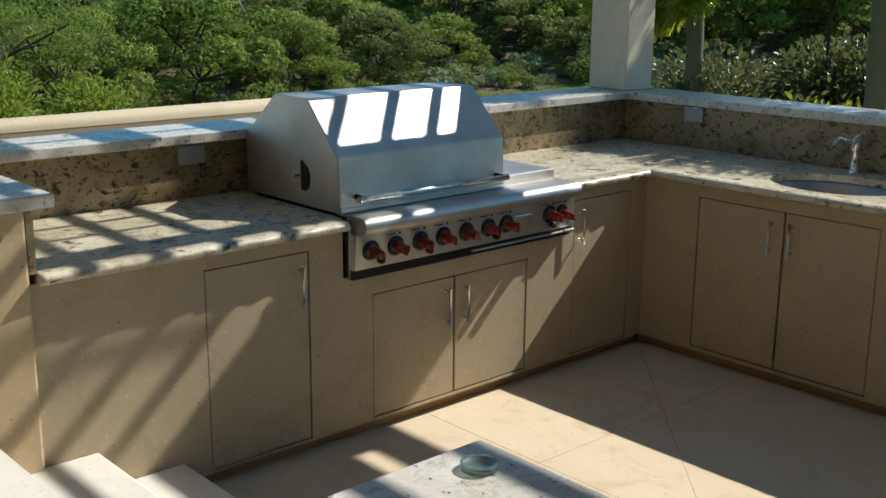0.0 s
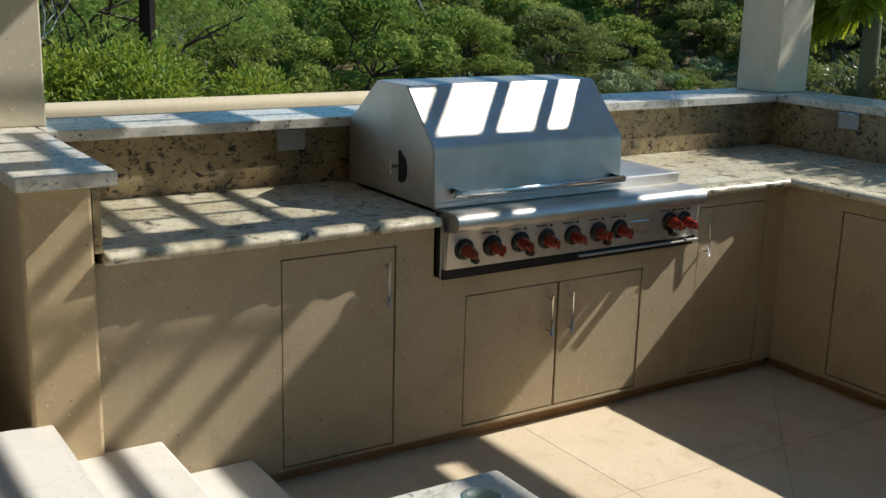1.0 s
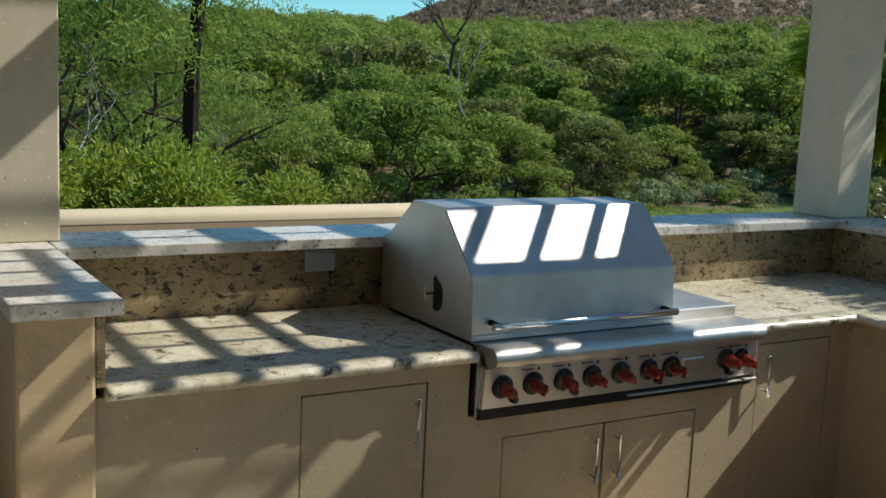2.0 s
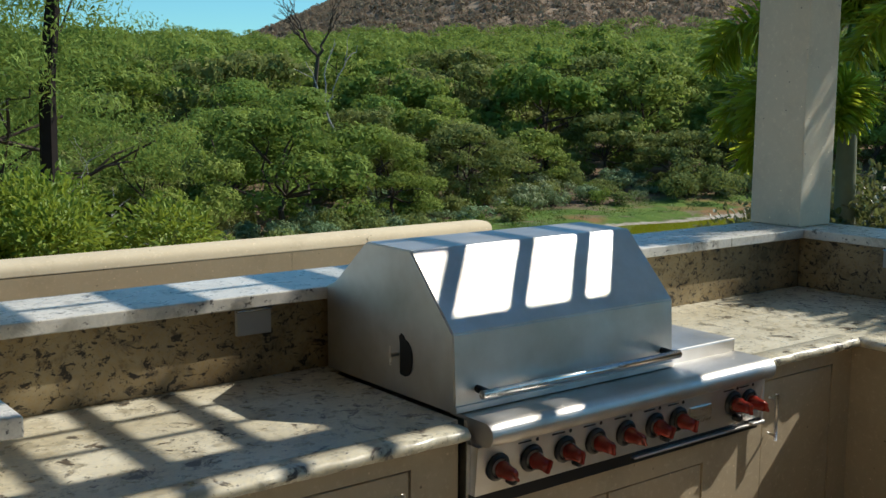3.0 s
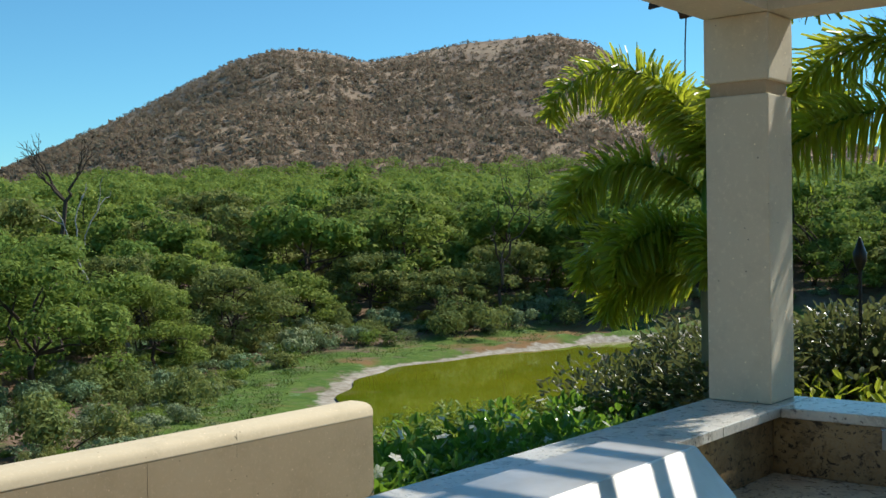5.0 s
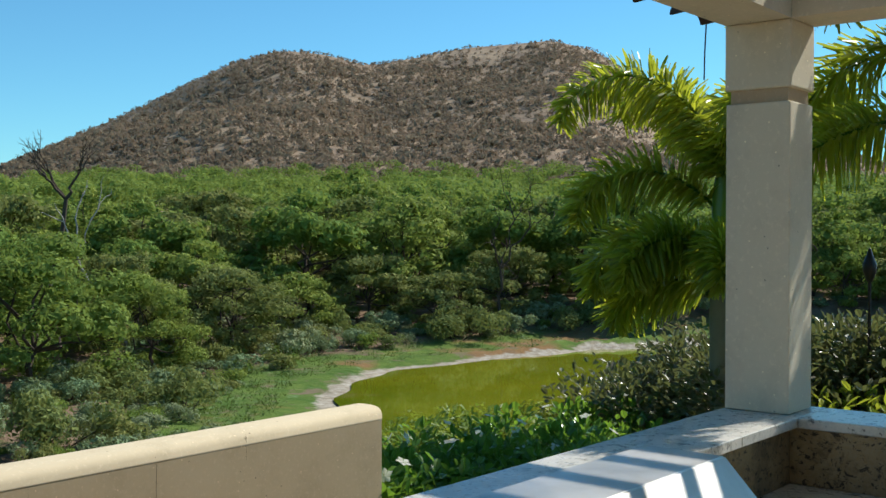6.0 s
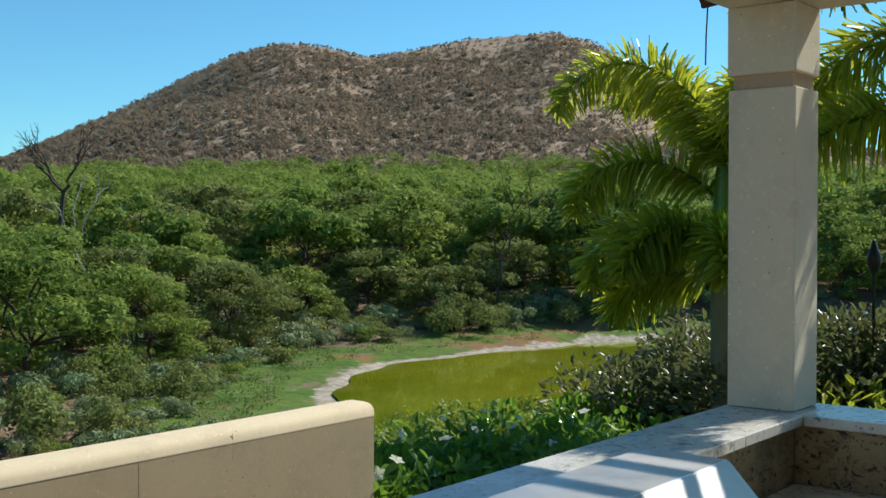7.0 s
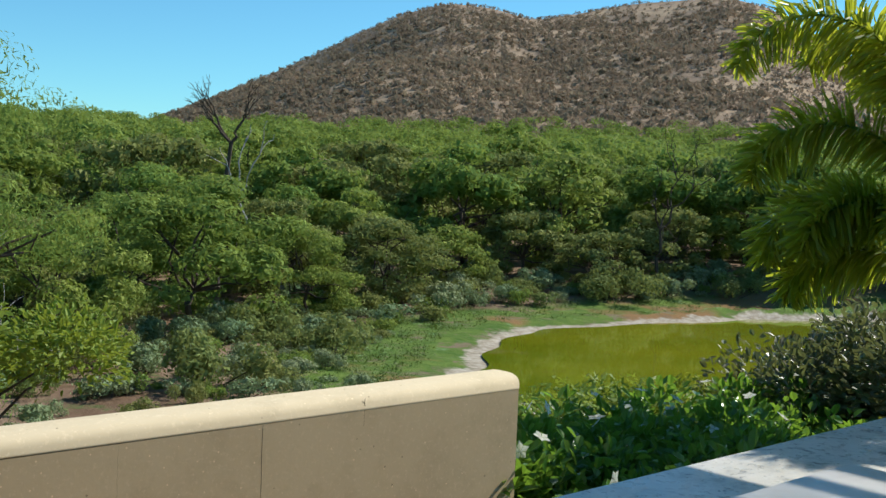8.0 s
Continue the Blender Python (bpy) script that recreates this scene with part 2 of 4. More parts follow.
def box(x0, x1, y0, y1, z0, z1, bevel=0.0, bm=None, segs=2):
    bm = bm or bmesh.new()
    made = bmesh.ops.create_cube(bm, size=1.0)["verts"]
    for v in made:
        v.co = Vector((x0 + (v.co.x + 0.5) * (x1 - x0), y0 + (v.co.y + 0.5) * (y1 - y0), z0 + (v.co.z + 0.5) * (z1 - z0)))
    if bevel:
        edges = list({e for v in made for e in v.link_edges})
        bmesh.ops.bevel(bm, geom=edges, offset=bevel, segments=segs, affect="EDGES", profile=0.5)
    return bm


def tube(points, radii, sides=8, bm=None, cap=True):
    """A round bar through points; radii: one number or one a point."""
    bm = bm or bmesh.new()
    pts = [Vector([float(c) for c in p]) for p in points]
    if isinstance(radii, (int, float)):
        radii = [radii] * len(pts)
    radii = [float(r) for r in radii]
    rings, up = [], Vector((0, 0, 1))
    for i, p in enumerate(pts):
        d = (pts[min(i + 1, len(pts) - 1)] - pts[max(i - 1, 0)]).normalized()
        ref = up if abs(d.z) < 0.95 else Vector((1, 0, 0))
        a = d.cross(ref).normalized()
        b = d.cross(a)
        rings.append([bm.verts.new(p + radii[i] * (math.cos(k * math.tau / sides) * a + math.sin(k * math.tau / sides) * b)) for k in range(sides)])
    for r0, r1 in zip(rings, rings[1:]):
        for k in range(sides):
            bm.faces.new((r0[k], r0[(k + 1) % sides], r1[(k + 1) % sides], r1[k]))
    if cap:
        bm.faces.new(rings[0])
        bm.faces.new(rings[-1][::-1])
    return bm


def prism(profile, x0, x1, bm=None):
    """A closed profile of (y, z) drawn out along x."""
    bm = bm or bmesh.new()
    a = [bm.verts.new((x0, y, z)) for y, z in profile]
    b = [bm.verts.new((x1, y, z)) for y, z in profile]
    n = len(profile)
    bm.faces.new(a)
    bm.faces.new(b[::-1])
    for i in range(n):
        bm.faces.new((a[i], b[i], b[(i + 1) % n], a[(i + 1) % n]))
    bmesh.ops.recalc_face_normals(bm, faces=bm.faces)
    return bm


def lathe(profile, sides=24, at=(0, 0, 0), axis="z", bm=None):
    """A profile of (radius, height) turned round an axis."""
    bm = bm or bmesh.new()
    rings = []
    for r, h in profile:
        ring = []
        for k in range(sides):
            c, s = r * math.cos(k * math.tau / sides), r * math.sin(k * math.tau / sides)
            p = (c, s, h) if axis == "z" else (c, -h, s)
            ring.append(bm.verts.new(Vector(at) + Vector(p)))
        rings.append(ring)
    for r0, r1 in zip(rings, rings[1:]):
        for k in range(sides):
            bm.faces.new((r0[k], r0[(k + 1) % sides], r1[(k + 1) % sides], r1[k]))
    for ring, (r, _) in ((rings[0], profile[0]), (rings[-1], profile[-1])):
        if r < 0.01:
            bm.faces.new(ring)
    bmesh.ops.recalc_face_normals(bm, faces=bm.faces)
    return bm


def face_grid(u0, u1, z0, z1, holes, put):
    """Fills a face with boxes, but for its holes (u0, u1, z0, z1)."""
    us = sorted({u0, u1, *(v for h in holes for v in h[:2])})
    zs = sorted({z0, z1, *(v for h in holes for v in h[2:])})
    for a, b in zip(us, us[1:]):
        for c, d in zip(zs, zs[1:]):
            mu, mz = (a + b) / 2, (c + d) / 2
            if not any(h[0] < mu < h[1] and h[2] < mz < h[3] for h in holes):
                put(a, b, c, d)


# ---------- ground ----------
FLOOR = -0.045
EYE0 = Vector((-3.7, -0.9))
POND = [(19.5, 22.0), (23.5, 24.6), (28.0, 25.2), (33.0, 24.2), (38.6, 22.6), (46, 17), (44, 8), (30, 5), (17, 9), (15.5, 17)]
HILL = [(-180, 0.0), (-20, 0.0), (0, 0.5), (15, 3.0), (22, 5.0), (27.9, 7.4), (31.1, 9.5), (33.4, 10.1), (37.8, 9.8), (40.8, 9.2), (43.0, 8.85), (45.2, 9.4),
        (47.5, 9.55), (49.8, 8.9), (52.1, 7.8), (54.6, 6.45), (57.3, 5.2), (60.7, 3.5), (64, 2.0), (70, 0.6), (80, 0.0), (180, 0.0)]


def smooth_closed(points, n=12):
    """A smooth closed line through points."""
    out, k = [], len(points)
    for i in range(k):
        p0, p1, p2, p3 = (np.array(points[(i + j) % k], float) for j in (-1, 0, 1, 2))
        for s in range(n):
            t = s / n
            out.append(0.5 * (2 * p1 + (p2 - p0) * t + (2 * p0 - 5 * p1 + 4 * p2 - p3) * t * t + (3 * p1 - p0 - 3 * p2 + p3) * t ** 3))
    return np.array(out)


POND_LINE = smooth_closed(POND)
POND_LINE += np.array([[noise.noise((p[0] * 0.4, p[1] * 0.4, 0)), noise.noise((p[0] * 0.4, p[1] * 0.4, 9))] for p in POND_LINE]) * 0.5


def pond_distance(x, y):
    """Metres outside the pond's edge; below zero in the water."""
    d = np.hypot(POND_LINE[:, 0] - x, POND_LINE[:, 1] - y).min()
    inside, q = False, POND_LINE
    xs, ys, xe, ye = q[:, 0], q[:, 1], np.roll(q[:, 0], -1), np.roll(q[:, 1], -1)
    cross = ((ys > y) != (ye > y)) & (x < (xe - xs) * (y - ys) / (ye - ys + 1e-12) + xs)
    return -d if cross.sum() % 2 else d


def ease(v, a, b):
    t = min(1, max(0, (v - a) / (b - a)))
    return t * t * (3 - 2 * t)


def hill_top(deg):
    return float(np.interp(deg, [h[0] for h in HILL], [h[1] for h in HILL]))


def ground_z(x, y):
    """Height of the open ground."""
    dx, dy = x - EYE0.x, y - EYE0.y
    r, a = math.hypot(dx, dy), math.degrees(math.atan2(dy, dx))
    z = -0.25 - 2.6 * ease(r, 8.5, 20)
    z += 0.066 * max(0.0, min(r, 185) - 40) * ease(r, 36, 60)
    z += noise.noise((x * 0.12, y * 0.12, 3)) * 0.35 * ease(r, 14, 40)
    if r > 150:
        crest = 1.3 + 430 * math.tan(radians(hill_top(a) + 0.1))
        rise = min(1, max(0, (r - 185) / 245))
        z += max(0, crest - z) * (rise ** 1.15) * (1 if r < 430 else max(0, 1 - (r - 430) / 500))
        z += noise.noise((x * 0.02, y * 0.02, 7)) * 5 * ease(r, 200, 330) * ease(470 - r, 0, 120)
    if r < 60:
        d = pond_distance(x, y)
        if d < 1.5:
            z = z + (-3.0 - z) * ease(1.5 - d, 0, 1.5)
            z -= 0.5 * ease(-d, 0, 2)
        elif d < 8:
            z = -2.85 + (z + 2.85) * ease(d, 1.5, 8)
    return z


def build_ground():
    rs = [0.0, 4, 8]
    r = 9.0
    while r < 60:
        rs.append(r)
        r += 0.7
    while r < 500:
        rs.append(r)
        r *= 1.028
    rs += [560, 640, 760, 930, 1400, 2400, 4500]
    angs = list(np.arange(-180, 5, 5.0)) + list(np.arange(5, 95, 0.75)) + list(np.arange(95, 180, 5.0))
    verts, shore, far = [], [], []
    for rr in rs:
        for a in angs:
            x, y = EYE0.x + rr * math.cos(radians(a)), EYE0.y + rr * math.sin(radians(a))
            verts.append((x, y, ground_z(x, y) if rr < 4000 else -3.0))
            shore.append(pond_distance(x, y) if 9 < rr < 62 else 50.0)
            far.append(ease(rr, 150, 200))
    n = len(angs)
    faces = [(i * n + j, i * n + (j + 1) % n, (i + 1) * n + (j + 1) % n, (i + 1) * n + j) for i in range(len(rs) - 1) for j in range(n)]
    faces = [tuple(reversed(f)) for f in faces]
    ob = mesh_part("ground", verts, faces, M_GROUND)
    for name, vals in (("shore", shore), ("far", far)):
        ob.data.attributes.new(name, "FLOAT", "POINT").data.foreach_set("value", vals)
    bm = bmesh.new()
    bm.from_mesh(ob.data)
    bmesh.ops.recalc_face_normals(bm, faces=bm.faces)
    bm.to_mesh(ob.data)
    bm.free()
    ob.data.shade_smooth()
    tagged(ob, "dry valley floor rising to a brown scrubby hill", "ground", kind="structure")
    w = [(*p, -2.95) for p in POND_LINE]
    tagged(mesh_part("water", w, [tuple(range(len(w)))], M_WATER), "murky yellow-green pond with a sandy shore", "pond", kind="structure")


build_ground()


# ---------- foliage ----------
def leaf_cloud(rng, centres, radii, count, length, width, droop=0.2, squash=0.7, shell=0.5, blade=False):
    """Vertices and faces of many small leaves in clumps round centres, their faces turned outwards."""
    share = radii ** 2 / (radii ** 2).sum()
    k = rng.choice(len(centres), count, p=share)
    d = rng.normal(size=(count, 3))
    d[:, 2] += 0.25
    d /= np.linalg.norm(d, axis=1)[:, None]
    rad = radii[k] * (shell + (1.08 - shell) * rng.random(count) ** 0.7)
    pos = centres[k] + d * rad[:, None] * np.array([1, 1, squash])
    n = d * np.array([1, 1, 1 / squash]) + rng.normal(size=(count, 3)) * 0.42
    n /= np.linalg.norm(n, axis=1)[:, None]
    axis = np.cross(n, rng.normal(size=(count, 3)))
    axis[:, 2] -= droop
    axis /= np.linalg.norm(axis, axis=1)[:, None]
    side = np.cross(axis, n)
    side /= np.linalg.norm(side, axis=1)[:, None] + 1e-9
    ln = (length * (0.6 + 0.8 * rng.random(count)))[:, None]
    wd = (width * (0.6 + 0.8 * rng.random(count)))[:, None]
    p, q = pos - axis * ln / 2, pos + axis * ln / 2
    mid = pos + np.cross(axis, side) * ln * 0.10
    if blade:
        v = np.stack([p + side * wd / 2, q, p - side * wd / 2], axis=1).reshape(-1, 3)
        return v, np.arange(count * 3).reshape(-1, 3)
    v = np.stack([p, mid + side * wd / 2, q, mid - side * wd / 2], axis=1).reshape(-1, 3)
    f = np.arange(count * 4).reshape(-1, 4)
    return v, f


def inner_mass(rng, centres, radii, squash):
    """Uneven small lumps added inside each clump to block light, hidden under its leaves."""
    bm = bmesh.new()
    bmesh.ops.create_icosphere(bm, subdivisions=1, radius=1.0)
    unit = np.array([v.co[:] for v in bm.verts])
    tri = np.array([[v.index for v in f.verts] for f in bm.faces])
    bm.free()
    vs, fs = [], []
    for i, (c, r) in enumerate(zip(centres, radii)):
        vs.append(c + unit * (r * (0.50 + 0.3 * rng.random((len(unit), 1)))) * np.array([1, 1, squash]))
        fs.append(tri + i * len(unit))
    return np.concatenate(vs), np.concatenate(fs)


def branch(bm, rng, start, end, r0, r1, wobble=0.1, steps=5, sides=6):
    s, e = np.array(start, float), np.array(end, float)
    ln = np.linalg.norm(e - s)
    pts = [s + (e - s) * t + rng.normal(size=3) * wobble * ln * math.sin(math.pi * t) * 0.6 for t in np.linspace(0, 1, steps)]
    tube(pts, list(np.linspace(r0, r1, steps)), sides, bm)
    return pts


def tree_meshes(seed, height, spread, leaves, length, width, clumps=18, girth=1.0, dense=True):
    """Meshes of a trunk with limbs and of a crown of leaves, base at the origin."""
    rng = np.random.default_rng(seed)
    bm = bmesh.new()
    fork = np.array([rng.normal() * 0.2, rng.normal() * 0.2, height * 0.28])
    branch(bm, rng, (0, 0, -0.5), fork, height * 0.030 * girth, height * 0.022 * girth)
    centres, radii = [], []
    for i in range(clumps):
        a = i * 2.4 + rng.random()
        q = math.sqrt((i + 0.5) / clumps) * spread * (0.75 + 0.45 * rng.random())
        z = height * (0.98 - 0.50 * (q / spread) ** 2 - 0.26 * rng.random())
        c = np.array([q * math.cos(a), q * math.sin(a), z])
        big = spread * (0.19 + 0.15 * rng.random())
        centres.append(c)
        radii.append(big)
        for _ in range(2):
            w = rng.normal(size=3)
            w /= np.linalg.norm(w)
            centres.append(c + w * big * np.array([1.0, 1.0, 0.45]))
            radii.append(big * (0.45 + 0.25 * rng.random()))
        if i % 2 == 0:
            pts = branch(bm, rng, fork, c, height * 0.014 * girth, height * 0.003, 0.16)
            branch(bm, rng, pts[3], c + rng.normal(size=3) * spread * 0.25, height * 0.005, height * 0.0015, 0.2, 4, 5)
    for i in range(clumps // 2):
        a = rng.random() * math.tau
        centres.append(np.array([spread * 0.75 * math.cos(a), spread * 0.75 * math.sin(a), height * (0.10 + 0.28 * rng.random())]))
        radii.append(spread * 0.22)
    trunk = bpy.data.meshes.new("trunk")
    bm.to_mesh(trunk)
    bm.free()
    trunk.materials.append(M_BARK)
    v, f = leaf_cloud(rng, np.array(centres), np.array(radii), leaves, length, width, 0.15, 0.6, 0.55, True)
    verts, faces = v.tolist(), f.tolist()
    if dense:
        v2, f2 = inner_mass(rng, np.array(centres), np.array(radii) * 0.60, 0.6)
        verts, faces = verts + v2.tolist(), faces + (f2 + len(v)).tolist()
    crown = bpy.data.meshes.new("crown")
    crown.from_pydata(verts, [], faces)
    return trunk, crown


def meshes_thing(name, label, category, at, turn, size, pieces, group=""):
    e = thing(name, label, category, at, group)
    e.rotation_euler.z = turn
    e.scale = size
    for pname, me in pieces:
        o = new(pname, me)
        o.parent = e
    return e


def polar(r, deg):
    x, y = EYE0.x + r * math.cos(radians(deg)), EYE0.y + r * math.sin(radians(deg))
    return x, y, ground_z(x, y)


def build_forest():
    kinds = []
    for i in range(6):
        fine = i % 2 == 0
        t, c = tree_meshes(20 + i, 5.6, 3.3, 12000 if fine else 5200, 0.18 if fine else 0.28, 0.095 if fine else 0.16, (18, 22, 16, 20, 24, 18)[i], 0.8)
        c.materials.append((M_KIAWE, M_KIAWE, M_KIAWE, M_KIAWEDRY, M_KIAWEDRY, M_KIAWE)[i])
        kinds.append((t, c))
    rng = np.random.default_rng(5)
    placed = []
    for _ in range(16000):
        r = 26 + 58 * rng.random() ** 0.85
        a = 8 + 86 * rng.random()
        x, y, z = polar(r, a)
        edge = 34 if a > 56 else (37 if a > 47 else (47 if a > 42 else 51))
        if a > 66:
            edge = 26
        if r < edge or pond_distance(x, y) < 7:
            continue
        gap = 2.5 + 0.024 * r
        if any((x - p[0]) ** 2 + (y - p[1]) ** 2 < gap * gap for p in placed):
            continue
        placed.append((x, y))
        s = 0.50 + 0.52 * rng.random() ** 1.5 + 0.0045 * (r - 34)
        k = kinds[2 * rng.integers(0, 3) + (0 if r < 46 else 1)]
        meshes_thing("tree", "spreading green thorn tree with feathery foliage in a dry valley", "tree", (x, y, z - 0.1), rng.random() * 6.28,
                     (s * 1.05, s * 1.05, s * (0.85 + 0.3 * rng.random())), (("trunk", k[0]), ("crown", k[1])), "valley trees")
        if len(placed) > 296:
            break
    # far woods
    vs, fs, n = [], [], 0
    spots = []
    for _ in range(9000):
        r, a = 76 + 130 * rng.random(), 6 + 88 * rng.random()
        x, y, z = polar(r, a)
        if any((x - p[0]) ** 2 + (y - p[1]) ** 2 < 20 for p in spots):
            continue
        spots.append((x, y))
        h, sp = 3.6 + 2.6 * rng.random(), 2.4 + 1.3 * rng.random()
        c = np.array([[x + sp * 0.6 * math.cos(q), y + sp * 0.6 * math.sin(q), z + h * (0.6 + 0.3 * rng.random())] for q in rng.random(7) * 6.28])
        v, f = leaf_cloud(rng, c, sp * (0.32 + 0.25 * rng.random(7)), 560, 0.42, 0.24, 0.1, 0.55, 0.7, True)
        vs.append(v)
        fs.append(f + n)
        n += len(v)
        if len(spots) > 1000:
            break
    ob = mesh_part("far_woods", np.concatenate(vs).tolist(), np.concatenate(fs).tolist(), M_KIAWE)
    tagged(ob, "distant green thorn woods below the hill", "woods", kind="stuff")
    # scrub on the hill
    vs, fs, n = [], [], 0
    for _ in range(34000):
        r, a = 188 + 260 * rng.random() ** 0.85, 5 + 72 * rng.random()
        x, y, z = polar(r, a)
        if noise.noise((x * 0.018, y * 0.018, 2)) + 0.35 * noise.noise((x * 0.07, y * 0.07, 5)) + 0.02 * (a - 42) < -0.50 + 0.7 * (rng.random() - 0.5):
            continue
        sz = (0.55 + 1.05 * rng.random() ** 2.2) * (1 - 0.4 * ease(r, 380, 430))
        c = np.array([[x, y, z + sz * 0.4]])
        v, f = leaf_cloud(rng, c, np.array([sz]), 15, 0.95 * sz, 0.5 * sz, -0.5, 0.8, 0.25, True)
        vs.append(v)
        fs.append(f + n)
        n += len(v)
    ob = mesh_part("hill_scrub", np.concatenate(vs).tolist(), np.concatenate(fs).tolist(), M_SCRUB)
    tagged(ob, "grey leafless scrub over the dry hill", "scrub", kind="stuff")


build_forest()


# ---------- floor, steps and low walls ----------
def build_floor():
    base = part("floor", box(-3.06, 0.1, -6.5, 0.12, -0.30, FLOOR - 0.014), M_TOE)
    tagged(base, "sand-coloured concrete slab floor with cut joints", "floor", kind="structure")
    bm = bmesh.new()
    q = [bm.verts.new(p) for p in ((-3.05, -6.5, FLOOR), (0.09, -6.5, FLOOR), (0.09, 0.11, FLOOR), (-3.05, 0.11, FLOOR))]
    bm.faces.new(q)
    cuts = [((x, 0, 0), (1, 0, 0)) for x in (-2.75, -1.5)] + [((0, y, 0), (0, 1, 0)) for y in (-0.675, -1.95, -3.2, -4.45)] + [((0.0, 0.0, 0), (1, -1, 0))]
    for co, no in cuts:
        bmesh.ops.bisect_plane(bm, geom=bm.verts[:] + bm.edges[:] + bm.faces[:], plane_co=co, plane_no=no)
    for f in bm.faces:
        mid = f.calc_center_median()
        pts = [v.co for v in f.verts]
        pts = [p + (mid - p).normalized() * 0.0018 for p in pts]
        one = bmesh.new()
        top = [one.verts.new(p) for p in pts]
        low = [one.verts.new(p - Vector((0, 0, 0.02))) for p in pts]
        one.faces.new(top)
        for i in range(len(top)):
            one.faces.new((top[i], low[i], low[(i + 1) % len(top)], top[(i + 1) % len(top)]))
        bmesh.ops.recalc_face_normals(one, faces=one.faces)
        part("slab", one, M_PAVE, base)
    bm.free()


build_floor()

tagged(part("landing", box(-8.0, -3.403, -8.0, -0.0, -0.3, 0.378, 0.012), M_STEP), "pale stone landing at the head of the steps", "landing", kind="structure")
steps = thing("steps", "pale stone steps down to the sunken kitchen floor", "steps", kind="structure")
part("step", box(-3.402, -3.05, -1.9, 0.0, -0.3, 0.237, 0.012), M_STEP, steps)
part("step", box(-3.049, -2.722, -1.9, 0.0, -0.3, 0.094, 0.012), M_STEP, steps)

half_wall = thing("half_wall", "low stucco stair wall capped with pale speckled granite", "low wall")
part("wall", box(-3.40, -3.05, -3.0, -1.91, -0.3, 0.862, 0.006), M_STUCCO, half_wall)
part("cap", box(-3.425, -3.015, -3.03, -1.88, 0.862, 0.902, 0.008), M_CAP, half_wall, "pale granite cap")

ashtray = thing("ashtray", "round clear glass ashtray on the granite wall cap", "ashtray", (-3.125, -1.99, 0.903))
ashtray.scale = (0.92, 0.92, 0.62)
part("bowl", lathe([(0.001, 0.006), (0.028, 0.006), (0.032, 0.010), (0.035, 0.022), (0.040, 0.022), (0.042, 0.018), (0.040, 0.0), (0.001, 0.0)], 32), M_GLASS, ashtray, smooth=True)
part("rim", lathe([(0.0355, 0.0222), (0.0415, 0.0222), (0.0415, 0.025), (0.0355, 0.025), (0.0355, 0.0222)], 32), M_GLASS, ashtray, "polished rim", True)

# outer low walls that carry the granite coping
tagged(part("wall_north", box(-7.5, 1.075, 0.815, 1.075, -0.6, 1.155), M_STUCCO), "low tan stucco wall behind the grill counter", "wall", kind="structure")
tagged(part("wall_east", box(0.815, 1.075, -6.5, 0.814, -0.6, 1.155), M_STUCCO), "low tan stucco wall behind the sink counter", "wall", kind="structure")


def stone_run(name, label, category, cuts, put, material):
    """A run of slabs butted end to end with fine seams."""
    e = thing(name, label, category)
    for a, b in zip(cuts, cuts[1:]):
        part("slab", put(a + 0.0008, b - 0.0008), material, e)


stone_run("coping", "pale speckled granite coping on the low wall behind the grill", "coping", (-3.20, -1.48, 0.20, 1.10),
          lambda a, b: box(a, b, 0.748, 1.105, 1.157, 1.200, 0.004), M_CAP)
stone_run("coping", "pale speckled granite coping on the low wall behind the sink", "coping", (-6.5, -3.6, -1.9, -0.45, 0.746),
          lambda a, b: box(0.748, 1.10, a, b, 1.157, 1.200, 0.004), M_CAP)

pier = thing("pier", "tan stucco pier with a pale granite bar top", "pier")
part("body", box(-3.468, -3.248, -0.03, 0.813, -0.3, 1.156, 0.012), M_WALL, pier)
part("bar_top", box(-3.50, -3.205, -0.17, 1.02, 1.157, 1.2015, 0.005), M_CAP, pier, "pale granite bar top")

# backsplash slabs
stone_run("backsplash", "brown-flecked tan granite backsplash behind the grill counter", "backsplash", (-3.221, -2.13, -0.70, 0.774),
          lambda a, b: box(a, b, 0.790, 0.813, 0.917, 1.155), M_SPLASH)
stone_run("backsplash", "brown-flecked tan granite backsplash behind the sink", "backsplash", (-6.4, -3.6, -1.7, 0.02, 0.788),
          lambda a, b: box(0.776, 0.813, a, b, 0.917, 1.155), M_SPLASH)
tagged(part("backsplash", box(-3.247, -3.222, -0.025, 0.788, 0.917, 1.155), M_SPLASH), "granite end splash against the stucco pier", "backsplash")


# ---------- counters ----------
def handle(parent, u, z0, z1, along):
    """An upright bar handle; along: 'x' for the grill run, 'y' for the sink run."""
    def p(off, z):
        return (u, -off, z) if along == "x" else (-off, u, z)
    bm = tube([p(0.036, z0 - 0.02), p(0.036, z1 + 0.02)], 0.0065, 10)
    for z in (z0, z1):
        tube([p(0.002, z), p(0.036, z)], 0.005, 8, bm)
    part("handle", bm, M_CHROME, parent, "brushed steel bar handle", True)


def door_panel(parent, u0, u1, z0, z1, along, hu, hz):
    g = 0.0055
    if along == "x":
        d = part("door", box(u0 + g, u1 - g, 0.003, 0.024, z0 + g, z1 - g, 0.003), M_STUCCO, parent)
    else:
        d = part("door", box(0.003, 0.024, u0 + g, u1 - g, z0 + g, z1 - g, 0.003), M_STUCCO, parent)
    handle(d, hu, *hz, along)


